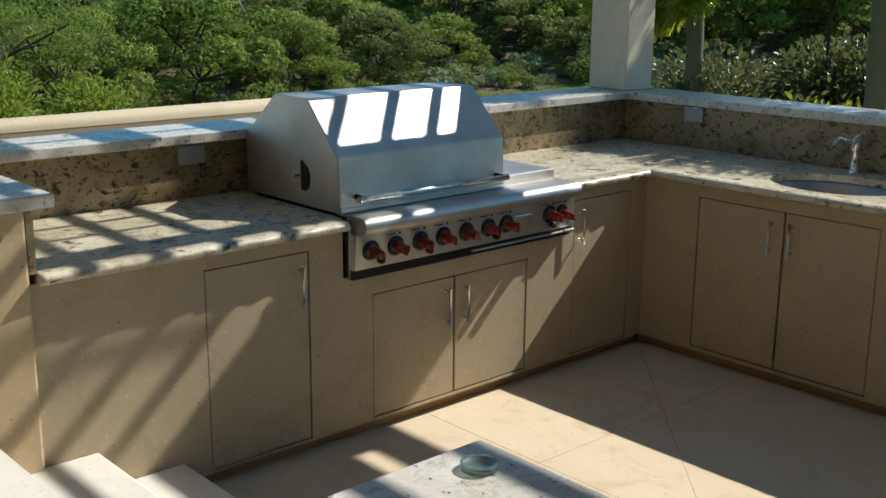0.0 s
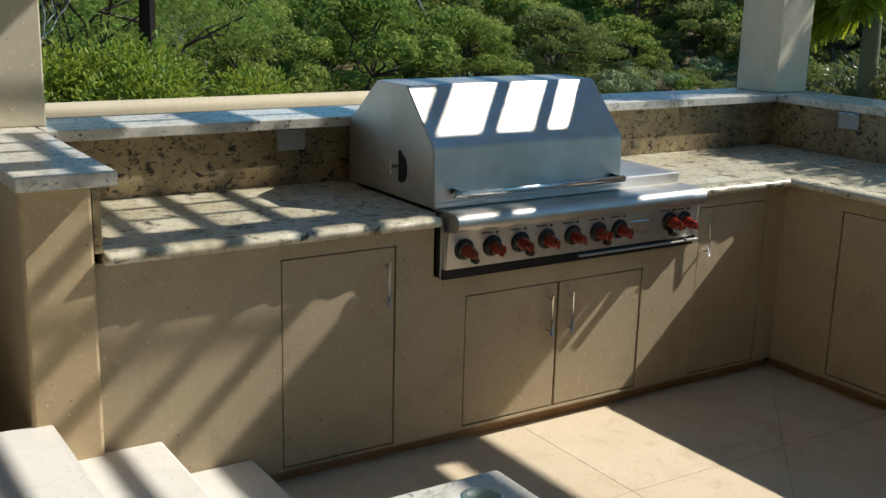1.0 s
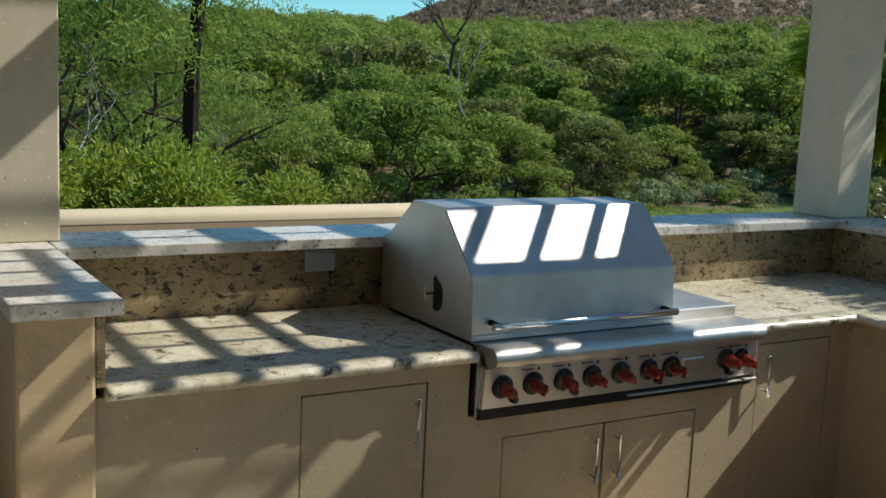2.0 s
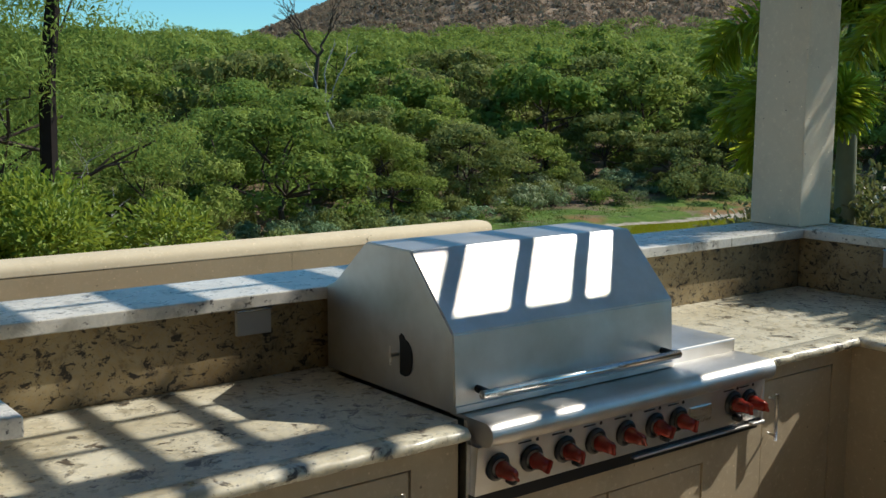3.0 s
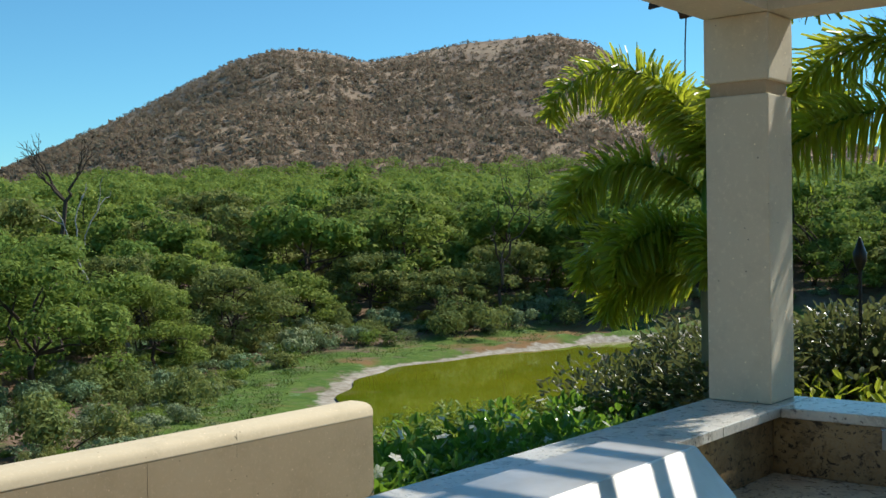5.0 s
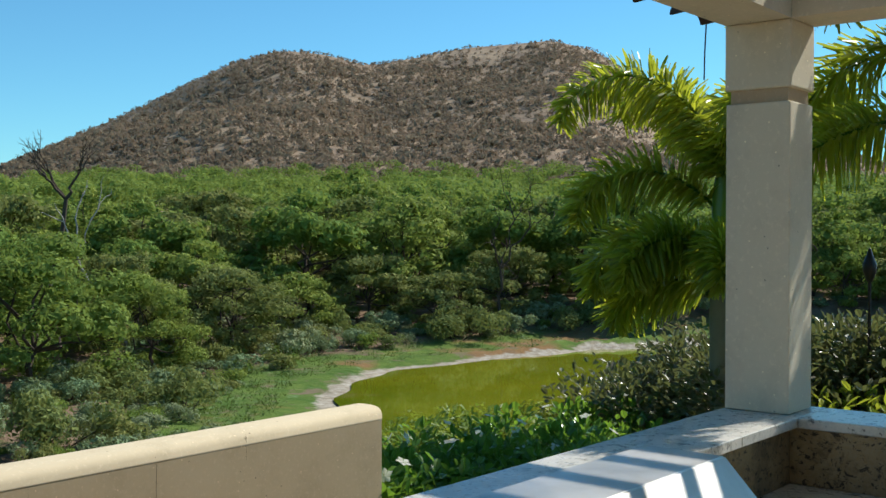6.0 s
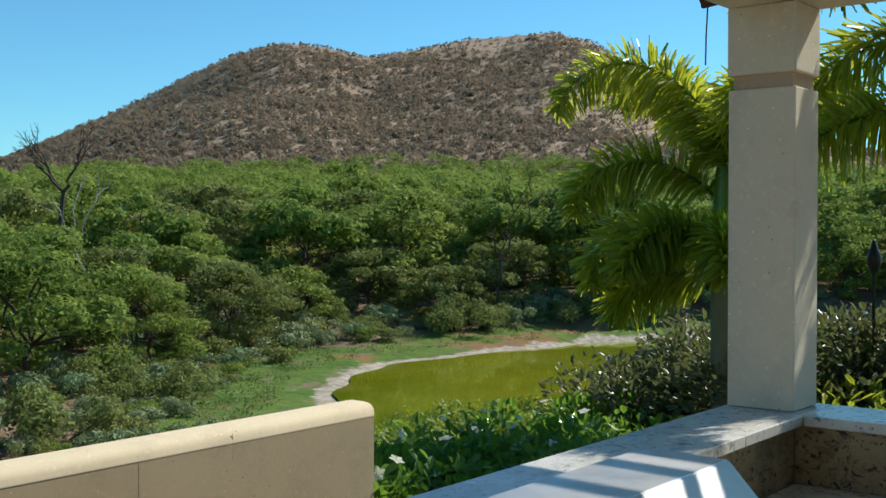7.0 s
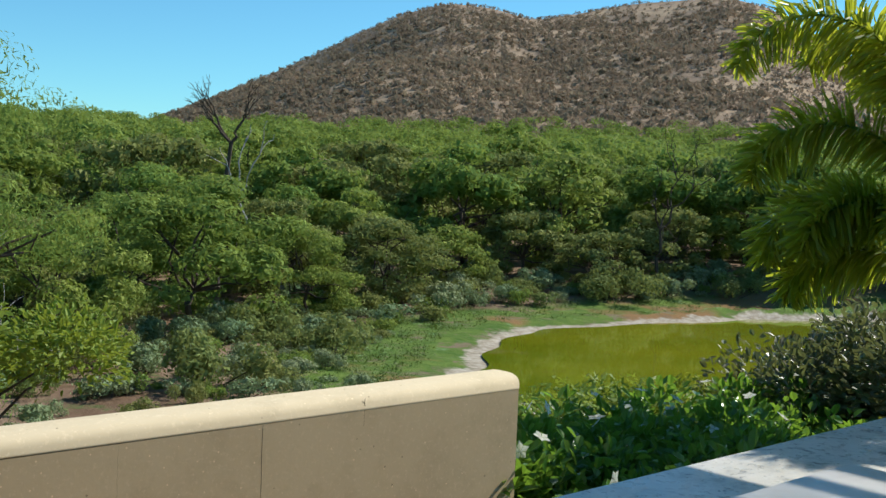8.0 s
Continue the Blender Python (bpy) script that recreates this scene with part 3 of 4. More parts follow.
def build_grill_run():
    c = thing("cabinet", "tan stucco outdoor kitchen base with flush doors under the grill", "cabinet")
    doors = [(-2.604, -2.136, 0.022, 0.816), (-1.820, -1.352, 0.024, 0.578), (-1.352, -0.887, 0.024, 0.578), (-0.563, -0.125, 0.022, 0.816)]
    bm = bmesh.new()
    cut = (-1.972, -0.628, 0.672, 0.878)
    face_grid(-3.247, 0.0, 0.012, 0.878, doors + [cut], lambda a, b, z, d: box(a, b, 0.0, 0.03, z, d, 0, bm))
    bmesh.ops.remove_doubles(bm, verts=bm.verts, dist=0.0005)
    part("body", bm, M_STUCCO, c)
    # Backing coloured near-black, so the door gaps read as deep shade.
    part("carcass", box(-3.24, 0.0, 0.032, 0.80, 0.0, 0.665), M_DARK, c, "near-black backing that stands for the shade in the door gaps")
    part("toe_kick", box(-3.24, 0.02, 0.045, 0.79, FLOOR - 0.01, 0.0), M_TOE, c, "recessed brown-stained base strip")
    for i, (a, b, z, d) in enumerate(doors):
        hu = (b - 0.052, b - 0.058, a + 0.052, a + 0.036)[i]
        hz = ((0.612, 0.748), (0.376, 0.514), (0.376, 0.514), (0.616, 0.750))[i]
        door_panel(c, a, b, z, d, "x", hu, hz)
    part("pier_side", box(-0.627, 0.0, 0.04, 0.78, 0.67, 0.877), M_DARK, c)
    part("inner_block", box(-3.24, -1.973, 0.04, 0.78, 0.67, 0.877), M_DARK, c)


def build_sink_run():
    c = thing("cabinet", "tan stucco outdoor kitchen base with flush doors under the sink", "cabinet")
    doors = [(-0.806, -0.325, 0.030, 0.812), (-1.275, -0.806, 0.030, 0.812), (-2.10, -1.62, 0.03, 0.812), (-2.58, -2.10, 0.03, 0.812)]
    bm = bmesh.new()
    face_grid(-6.4, 0.0, 0.012, 0.878, doors, lambda a, b, z, d: box(0.0, 0.03, a, b, z, d, 0, bm))
    bmesh.ops.remove_doubles(bm, verts=bm.verts, dist=0.0005)
    part("body", bm, M_STUCCO, c)
    # Same near-black backing: the shade of the gaps is in its colour.
    part("carcass", box(0.032, 0.80, -6.4, 0.03, 0.0, 0.70), M_DARK, c, "near-black backing that stands for the shade in the door gaps")
    part("toe_kick", box(0.045, 0.79, -6.4, 0.04, FLOOR - 0.01, 0.0), M_TOE, c, "recessed brown-stained base strip")
    for i, (a, b, z, d) in enumerate(doors):
        door_panel(c, a, b, z, d, "y", (a + 0.058, b - 0.047, a + 0.05, b - 0.05)[i], (0.622, 0.748))


build_grill_run()
build_sink_run()


def worktop_strip(x0, x1, y0, y1, z0=0.879, z1=0.916, edge="y0", n=60):
    """A slab with a broken stone edge on one side."""
    bm = bmesh.new()
    long_x = edge == "y0"
    a, b = (x0, x1) if long_x else (y0, y1)
    for i in range(n + 1):
        u = a + (b - a) * i / n
        k = noise.noise((u * 14, 3.1, 0)) * 0.006 + noise.noise((u * 45, 8.1, 0)) * 0.004
        k2 = noise.noise((u * 17, 5.7, 0)) * 0.007
        prof = [(y1 if long_x else x1, z0), (y1 if long_x else x1, z1), ((y0 if long_x else x0) + 0.012, z1), ((y0 if long_x else x0) + k, z1 - 0.009),
                ((y0 if long_x else x0) + k2 - 0.004, (z0 + z1) / 2), ((y0 if long_x else x0) + k + 0.003, z0 + 0.004), ((y0 if long_x else x0) + 0.014, z0)]
        for w, z in prof:
            bm.verts.new((u, w, z) if long_x else (w, u, z))
    bm.verts.ensure_lookup_table()
    m = 7
    for i in range(n):
        for j in range(m):
            bm.faces.new((bm.verts[i * m + j], bm.verts[i * m + (j + 1) % m], bm.verts[(i + 1) * m + (j + 1) % m], bm.verts[(i + 1) * m + j]))
    bm.faces.new([bm.verts[j] for j in range(m)])
    bm.faces.new([bm.verts[n * m + j] for j in range(m)])
    bmesh.ops.recalc_face_normals(bm, faces=bm.faces)
    return bm


for x0, x1, label, n in ((-3.222, -1.975, "cream and brown granite worktop with a chipped stone edge", 60), (-0.62, -0.040, "cream and brown granite worktop beside the grill", 40)):
    run = thing("worktop", label, "worktop")
    part("front_edge", worktop_strip(x0, x1, -0.058, 0.03, n=n), M_GRANITE, run, "hand-chipped rough front edge", True)
    part("slab", box(x0, -1.949 if x0 < -3 else x1, 0.0302, 0.789, 0.879, 0.916), M_GRANITE, run)
tagged(part("worktop", box(-1.972, -0.622, 0.70, 0.789, 0.879, 0.915, 0.003), M_GRANITE), "narrow granite strip behind the grill", "worktop")


def build_sink_top():
    """A slab with an oval hole, the sink hung under it."""
    cx, cy, a, b = 0.335, -0.87, 0.262, 0.325
    top = thing("worktop", "cream and brown granite worktop round the sink", "worktop")
    part("front_edge", worktop_strip(-0.045, 0.03, -6.4, -0.045, edge="x0", n=160), M_GRANITE, top, "hand-chipped rough front edge", True)
    bm = bmesh.new()
    n = 48
    outer, inner = [], []
    x0, x1, y0, y1 = 0.031, 0.775, -1.5, -0.2
    for k in range(n):
        t = k * math.tau / n
        c, s = math.cos(t), math.sin(t)
        sc = min((x1 - cx if c > 0 else cx - x0) / max(abs(c), 1e-6), (y1 - cy if s > 0 else cy - y0) / max(abs(s), 1e-6))
        outer.append((cx + c * sc, cy + s * sc))
        inner.append((cx + a * c, cy + b * s))
    for z, flip in ((0.915, False), (0.879, True)):
        o = [bm.verts.new((*p, z)) for p in outer]
        i = [bm.verts.new((*p, z)) for p in inner]
        for k in range(n):
            q = (k + 1) % n
            bm.faces.new((o[k], o[q], i[q], i[k]))
        if flip:
            for k in range(n):
                q = (k + 1) % n
                bm.faces.new((i[k], i[q], prev[q], prev[k]))
        prev = i
    bmesh.ops.recalc_face_normals(bm, faces=bm.faces)
    part("slab", bm, M_GRANITE, top)
    part("slab", box(0.031, 0.775, -6.4, -1.5, 0.879, 0.915), M_GRANITE, top)
    part("slab", box(0.031, 0.775, -0.2, 0.789, 0.879, 0.915), M_GRANITE, top)
    part("corner", box(-0.039, 0.030, -0.044, 0.789, 0.879, 0.9155, 0.004), M_GRANITE, top)
    bowl = bmesh.new()
    prof = [(1.03, 0.878), (1.0, 0.872), (0.98, 0.78), (0.93, 0.728), (0.7, 0.712), (0.12, 0.707)]
    rings = []
    for s, z in prof:
        rings.append([bowl.verts.new((cx + a * s * math.cos(k * math.tau / n), cy + b * s * math.sin(k * math.tau / n), z)) for k in range(n)])
    for r0, r1 in zip(rings, rings[1:]):
        for k in range(n):
            bowl.faces.new((r0[k], r0[(k + 1) % n], r1[(k + 1) % n], r1[k]))
    bowl.faces.new(rings[-1])
    sink = thing("sink", "oval stainless steel sink under the granite worktop", "sink")
    part("bowl", bowl, M_SINK, sink, smooth=True)
    part("drain", lathe([(0.001, 0.711), (0.022, 0.711), (0.03, 0.7115), (0.03, 0.708), (0.001, 0.708)], 20, (cx, cy, 0)), M_CHROME, sink, "round drain")
    f = thing("faucet", "small chrome faucet behind the sink", "faucet")
    fx, fy = 0.69, -0.77
    part("base", lathe([(0.03, 0.916), (0.03, 0.924), (0.022, 0.93), (0.02, 1.03), (0.024, 1.04), (0.024, 1.085), (0.016, 1.10), (0.002, 1.105)], 20, (fx, fy, 0)), M_CHROME, f, smooth=True)
    part("spout", tube([(fx, fy, 1.02), (fx - 0.05, fy + 0.02, 1.08), (fx - 0.10, fy + 0.045, 1.095), (fx - 0.14, fy + 0.06, 1.07), (fx - 0.145, fy + 0.062, 1.05)],
                       [0.013, 0.013, 0.013, 0.013, 0.015], 12), M_CHROME, f, smooth=True)
    part("lever", tube([(fx, fy, 1.10), (fx - 0.02, fy - 0.03, 1.125), (fx - 0.05, fy - 0.06, 1.135)], [0.008, 0.007, 0.006], 10), M_CHROME, f, smooth=True)


build_sink_top()


def outlet(at, along, label):
    o = thing("outlet_cover", label, "outlet")
    x, y, z = at
    if along == "x":
        part("plate", box(x, x + 0.125, y - 0.016, y, z - 0.085, z, 0.003), M_PLATE, o)
        part("hinge", tube([(x, y - 0.018, z - 0.004), (x + 0.125, y - 0.018, z - 0.004)], 0.005, 8), M_CHROME, o)
    else:
        part("plate", box(x - 0.016, x, y - 0.125, y, z - 0.085, z, 0.003), M_PLATE, o)
        part("hinge", tube([(x - 0.018, y - 0.125, z - 0.004), (x - 0.018, y, z - 0.004)], 0.005, 8), M_CHROME, o)


outlet((-2.262, 0.789, 1.150), "x", "grey weatherproof outlet cover on the granite splash")
outlet((0.775, 0.335, 1.150), "y", "grey weatherproof outlet cover behind the sink counter")


# ---------- grill ----------
def build_grill():
    g = thing("grill", "wide built-in stainless steel gas grill with red knobs, lid closed", "grill")
    X0, X1, XH = -1.945, -0.632, -1.004
    # firebox and frame
    part("firebox", box(X0 + 0.01, X1 - 0.006, 0.02, 0.69, 0.69, 0.918), M_STEELDARK, g)
    hood_prof = [(0.050, 0.926), (0.062, 1.157), (0.268, 1.376), (0.505, 1.377), (0.690, 1.225), (0.742, 1.205), (0.742, 0.926)]
    bm = prism(hood_prof, X0, XH)
    bmesh.ops.bevel(bm, geom=bm.edges[:], offset=0.004, segments=2, affect="EDGES")
    hood = part("lid", bm, M_STEEL, g, "closed stainless lid")
    # pivot slot with pin on the side of the lid
    slot = bmesh.new()
    bulge = [(0.302 - 0.048 * math.sin(t) ** 0.8, 1.045 + 0.058 * math.cos(t)) for t in np.linspace(0.12, 3.0, 12)]
    neck = [(0.318, 0.992), (0.318, 1.085), (0.323, 1.108), (0.312, 1.118), (0.300, 1.112)]
    prism(bulge + neck, X0 - 0.003, X0 + 0.004, slot)
    # Slot isn't cut; the plate's black stands for the shade inside.
    part("slot", slot, M_BLACK, hood, "curved hinge slot drawn as a black plate for its inner shade")
    part("pin", tube([(X0 - 0.03, 0.335, 1.05), (X0 + 0.002, 0.335, 1.05)], 0.008, 10), M_CHROME, hood)
    part("pin", tube([(X0 - 0.026, 0.335, 1.02), (X0 - 0.026, 0.335, 1.078)], 0.004, 8), M_CHROME, hood)
    # lid handle
    hb = tube([(X0 + 0.060, 0.000, 0.985), (XH - 0.030, 0.000, 0.985)], 0.0135, 16)
    h = part("handle", hb, M_CHROME, hood, "round bar handle", True)
    for x in (X0 + 0.085, XH - 0.055):
        part("standoff", tube([(x, 0.0, 0.985), (x, 0.056, 0.99)], [0.014, 0.011], 12), M_BLACK, hood, "black handle mount", True)
    part("trim", box(X0, XH - 0.002, 0.044, 0.060, 0.928, 0.948, 0.002), M_STEEL, hood)
    # side shelf over the right burner
    part("side_cover", box(XH + 0.006, X1 - 0.005, 0.075, 0.66, 0.92, 0.972, 0.006), M_STEEL, g, "flat side burner cover")
    # rolled front shelf
    prof = [(0.09, 0.925), (0.06, 0.925)]
    for t in np.linspace(0, math.pi * 0.98, 14):
        prof.append((-0.065 - 0.035 * math.sin(t), 0.890 + 0.035 * math.cos(t)))
    prof += [(-0.04, 0.852), (0.09, 0.852)]
    part("front_shelf", prism(prof, X0 + 0.018, X1 - 0.002), M_STEEL, g, "rolled steel front edge")
    # control panel, leaning a little
    pan = bmesh.new()
    prism([(-0.052, 0.852), (0.02, 0.852), (0.02, 0.705), (-0.038, 0.705)], X0 + 0.004, X1 - 0.004, pan)
    part("control_panel", pan, M_STEEL, g)
    part("panel_edge", box(X1 - 0.004, X1 + 0.006, -0.05, 0.02, 0.69, 0.862), M_STEEL, g)
    part("panel_edge", box(X0 - 0.012, X0 + 0.003, -0.02, 0.02, 0.672, 0.876), M_STEELDARK, g)
    # No opening here: a black box gives the gap its shade.
    part("drip_gap", box(X0, X1, -0.030, 0.02, 0.664, 0.7045), M_BLACK, g, "solid black strip standing for the shaded gap over the drip tray")
    part("drip_tray", box(X0 + 0.66, X1 - 0.006, -0.046, 0.0, 0.682, 0.69, 0.002), M_STEEL, g, "drip tray edge")
    part("drip_tray_pull", box(X1 - 0.06, X1 + 0.012, -0.056, -0.03, 0.684, 0.696, 0.003), M_STEEL, g)
    xs = [-1.865, -1.735, -1.60, -1.47, -1.335, -1.20, -1.085, -0.80, -0.715]
    for i, x in enumerate(xs):
        k = part("knob", lathe([(0.024, 0.010), (0.029, 0.014), (0.028, 0.022), (0.023, 0.028), (0.021, 0.044), (0.017, 0.050), (0.002, 0.051)], 20, axis="y"), M_RED, g, "glossy red knob", True)
        k.location = (x, -0.047, 0.782 + (0.006 if i == 7 else 0))
        k.rotation_euler.x = radians(5)
        k.scale = (0.92, 1.5, 0.92)
        b = part("bezel", lathe([(0.046, 0.0), (0.046, 0.006), (0.040, 0.011), (0.033, 0.013), (0.030, 0.011)], 24, axis="y"), M_BLACK, k, "black bezel", True)
        b.scale.y = 0.67
        grip = part("grip", box(-0.0055, 0.0055, -0.057, -0.040, -0.023, 0.023, 0.004), M_RED, k)
        grip.rotation_euler.y = radians((i * 53) % 70 - 35)
        if i in (0, 2, 5, 7):
            v = part("igniter", lathe([(0.014, 0.0), (0.014, 0.022), (0.010, 0.028), (0.001, 0.029)], 14, axis="y"), M_BLACK, g, "black push button", True)
            v.location = (x + 0.045 if i != 7 else x + 0.015, -0.046, 0.735)
        if i not in (0,):
            m = part("mark", lathe([(0.006, 0.0), (0.006, 0.002), (0.001, 0.002)], 10, axis="y"), M_BLACK, g)
            m.location = (x + 0.02, -0.050, 0.836)
            part("print", box(x - 0.055, x - 0.005, -0.0535, -0.0505, 0.835, 0.839), M_BLACK, g, "small unreadable print")
    part("badge", box(-1.03, -0.92, -0.0545, -0.044, 0.752, 0.808, 0.002), M_CHROME, g, "plain badge")


build_grill()


# ---------- columns, beams and pergola ----------
def column(x0, x1, y0, y1, label):
    c = thing("column", label, "column", group="pergola columns")
    part("shaft", box(x0, x1, y0, y1, 1.202, 2.530, 0.006), M_CREAM, c)
    part("band", box(x0 + 0.016, x1 - 0.016, y0 + 0.016, y1 - 0.016, 2.530, 2.590), M_BAND, c, "recessed tan band")
    part("capital", box(x0 - 0.004, x1 + 0.004, y0 - 0.004, y1 + 0.004, 2.590, 2.875, 0.006), M_CREAM, c)


column(0.786, 1.046, 0.800, 1.088, "square cream stucco column with a recessed band near its top")
column(-3.46, -3.165, 0.88, 1.10, "square cream stucco column beside the bar top")


def beam(name, label, bm):
    return tagged(part(name, bm, M_CREAM), label, "beam")


def long_beam(x0, x1, y0, y1, along):
    """A straight stucco beam along x or y."""
    bm = bmesh.new()
    if along == "x":
        prof = [(x0, 3.16), (x0, 2.876), (x1, 2.876), (x1, 3.16)]
        a = [bm.verts.new((u, y0, z)) for u, z in prof]
        b = [bm.verts.new((u, y1, z)) for u, z in prof]
    else:
        prof = [(x0, 3.16), (x0, 2.876), (x1, 2.876), (x1, 3.16)]
        a = [bm.verts.new((y0, u, z)) for u, z in prof]
        b = [bm.verts.new((y1, u, z)) for u, z in prof]
    bm.faces.new(a)
    bm.faces.new(b[::-1])
    for i in range(len(a)):
        j = (i + 1) % len(a)
        bm.faces.new((a[i], b[i], b[j], a[j]))
    bmesh.ops.recalc_face_normals(bm, faces=bm.faces)
    return bm


beam("beam", "cream stucco beam between the columns", long_beam(-7.4, 1.05, 0.796, 1.092, "x"))
beam("beam", "cream stucco beam over the sink side", long_beam(-6.5, 0.794, 0.782, 1.05, "y"))
# Unseen beam, set so its shade falls along the foot of the lid.
beam("beam", "unseen cream stucco cross beam added under the pergola rafters", box(-2.39, 0.781, -0.540, -0.409, 3.03, 3.158))
beam("beam", "unseen cream stucco cross beam added under the pergola rafters", box(-2.39, 0.781, -3.3, -3.1, 2.9, 3.158))


def build_rafters():
    long = thing("rafter", "dark wooden pergola rafter laid across the stucco beams", "rafter", (0.682, 0, 3.162), "pergola rafters")
    part("timber", box(-0.018, 0.018, -6.4, 1.06, 0, 0.055, 0.003), M_WOOD, long)
    # Out of view: rafters cut short to let sun onto the coping.
    short = thing("rafter", "short dark wooden pergola rafter ending at a lath", "rafter", (-0.128, 0, 3.162), "pergola rafters")
    part("timber", box(-0.018, 0.018, -6.4, 0.215, 0, 0.055, 0.003), M_WOOD, short)
    # Plank added and sized to throw the coping's wide dark bands.
    wide = thing("rafter", "unseen pergola rafter with an added broad plank that shades the coping", "rafter", (-0.398, 0, 3.162), "pergola rafters")
    part("timber", box(-0.018, 0.018, -6.4, 0.215, 0, 0.055, 0.003), M_WOOD, wide)
    part("plank", box(-0.105, 0.105, 0.216, 1.06, 0, 0.055, 0.003), M_WOOD, wide)
    copy_thing(long, pose(0.427, 0, 3.162))
    for x in (-0.668, -1.208):
        copy_thing(short, pose(x, 0, 3.162))
    copy_thing(wide, pose(-0.938, 0, 3.162))
    copy_thing(wide, pose(0.142, 0, 3.162))


build_rafters()
# Beam out of view, there for the diagonal shade on the left column.
beam("beam", "unseen cream stucco beam that throws the wide shade on the left column", box(-1.93, -1.74, -3.09, 0.79, 3.03, 3.157))


def build_laths():
    first = thing("lath", "thin dark wooden lath set out of view for its shade line", "lath", (0, 0, 3.132), "pergola laths")
    part("timber", box(-2.39, 0.10, -0.012, 0.012, 0, 0.028, 0.002), M_WOOD, first)
    first.location.y = -0.20
    for y in (0.0, 0.40):
        copy_thing(first, pose(0, y, 3.132))
    through_lath = thing("lath", "long thin dark wooden lath across the pergola rafters", "lath", (0, 0.20, 3.132), "pergola laths")
    part("timber", box(-2.39, 0.69, -0.012, 0.012, 0, 0.028, 0.002), M_WOOD, through_lath)
    copy_thing(through_lath, pose(0, 0.60, 3.132))
    # Extra unseen lath, added to shade a strip high on the cabinet fronts.
    copy_thing(first, pose(0, -0.675, 3.132))


build_laths()
# Unseen slab and strips, cut so their shade bands the floor and cabinets.
bm_roof = box(0.462, 1.73, -1.0, -0.705, 3.219, 3.243, 0.004)
box(0.462, 1.30, -6.45, -1.001, 3.219, 3.243, 0.004, bm_roof)
box(1.52, 1.73, -6.45, -1.001, 3.219, 3.243, 0.004, bm_roof)
tagged(part("roof_slab", bm_roof, M_CREAM), "unseen plain stucco roof slab over the sink side, cut to cast its shade bands", "roof", kind="structure")
bm_ceiling = box(-8.0, -2.40, -6.49, 0.79, 2.95, 3.20)
# Added southern stretch, out of view, that keeps sky light off the sink side.
box(-2.40, 0.780, -6.49, -3.301, 2.95, 3.157, 0, bm_ceiling)
tagged(part("ceiling", bm_ceiling, M_STUCCO), "plain unseen terrace ceiling, carried on south to block sky light", "ceiling", kind="structure")


def eave_tile(x):
    t = thing("eave_tile", "dark brown curved roof tile end over the beam", "tile", (x, 1.10, 2.99), "eave tiles")
    bm = bmesh.new()
    prof = [(0.165 * math.cos(a), 0.075 * math.sin(a)) for a in np.linspace(math.pi, 0, 12)] + [(0.145 * math.cos(a), 0.058 * math.sin(a)) for a in np.linspace(0, math.pi, 12)]
    a = [bm.verts.new((u, -0.05, z)) for u, z in prof]
    b = [bm.verts.new((u, 0.26, z - 0.03)) for u, z in prof]
    n = len(prof)
    for i in range(n):
        bm.faces.new((a[i], b[i], b[(i + 1) % n], a[(i + 1) % n]))
    bm.faces.new(a)
    bm.faces.new(b[::-1])
    bmesh.ops.recalc_face_normals(bm, faces=bm.faces)
    part("shell", bm, M_WOOD, t)


for x in (0.945, 0.30, -0.345):
    eave_tile(x)
cable = tube([(1.20, 1.38, 3.0), (1.225, 1.40, 2.86), (1.24, 1.41, 2.72)], 0.004, 6)
tagged(part("cable", cable, M_BLACK), "thin dark cable hanging from the eave", "cable")

# house behind the viewer
tagged(part("wall_south", box(-8.0, 1.2, -6.8, -6.5, -0.3, 3.4), M_STUCCO), "plain cream stucco house wall", "wall", kind="structure")
tagged(part("wall_west", box(-8.3, -8.0, -6.8, 3.0, -0.3, 3.4), M_STUCCO), "plain cream stucco house wall", "wall", kind="structure")


# ---------- garden wall ----------
def build_garden_wall():
    w = thing("garden_wall", "sand-coloured stucco garden wall with a rounded pale cap and hairline cracks", "wall")
    part("body", box(-8.0, 0.778, 3.112, 3.35, -0.6, 0.935), M_WALL, w)
    cap = [(3.1115, 0.9352)] + [(3.231 - 0.1195 * math.copysign(abs(math.cos(t)) ** 0.6, math.cos(t)), 0.945 + 0.065 * math.sin(t) ** 0.7) for t in np.linspace(0, math.pi, 18)] + [(3.3505, 0.9352)]
    bm = prism(cap, -8.0, 0.781)
    part("cap", bm, M_CAPSTUCCO, w, "rounded pale cap", True)
    for x, wd, z in ((-0.722, 0.0022, 0.93), (-1.345, 0.0014, 0.93), (-0.20, 0.0018, 0.985)):
        pts = [(x + noise.noise((x, k * 0.7, 1)) * 0.006, 3.1127, z - k * 0.12) for k in range(9)]
        part("crack", tube(pts[:2] if z > 0.95 else pts, wd * 0.6, 4), M_DARK, w, "dark hairline crack")


build_garden_wall()


# ---------- garden plants ----------
def flower_mesh():
    bm = bmesh.new()
    for k in range(5):
        a = k * math.tau / 5
        d, s = Vector((math.cos(a), math.sin(a), 0.25)), Vector((-math.sin(a), math.cos(a), 0))
        q = [bm.verts.new(p) for p in (Vector((0, 0, 0)), d * 0.030 + s * 0.019, d * 0.054 + Vector((0, 0, -0.006)), d * 0.030 - s * 0.019)]
        bm.faces.new(q)
    me = bpy.data.meshes.new("flower")
    bm.to_mesh(me)
    bm.free()
    me.materials.append(M_FLOWER)
    return me


FLOWER = flower_mesh()


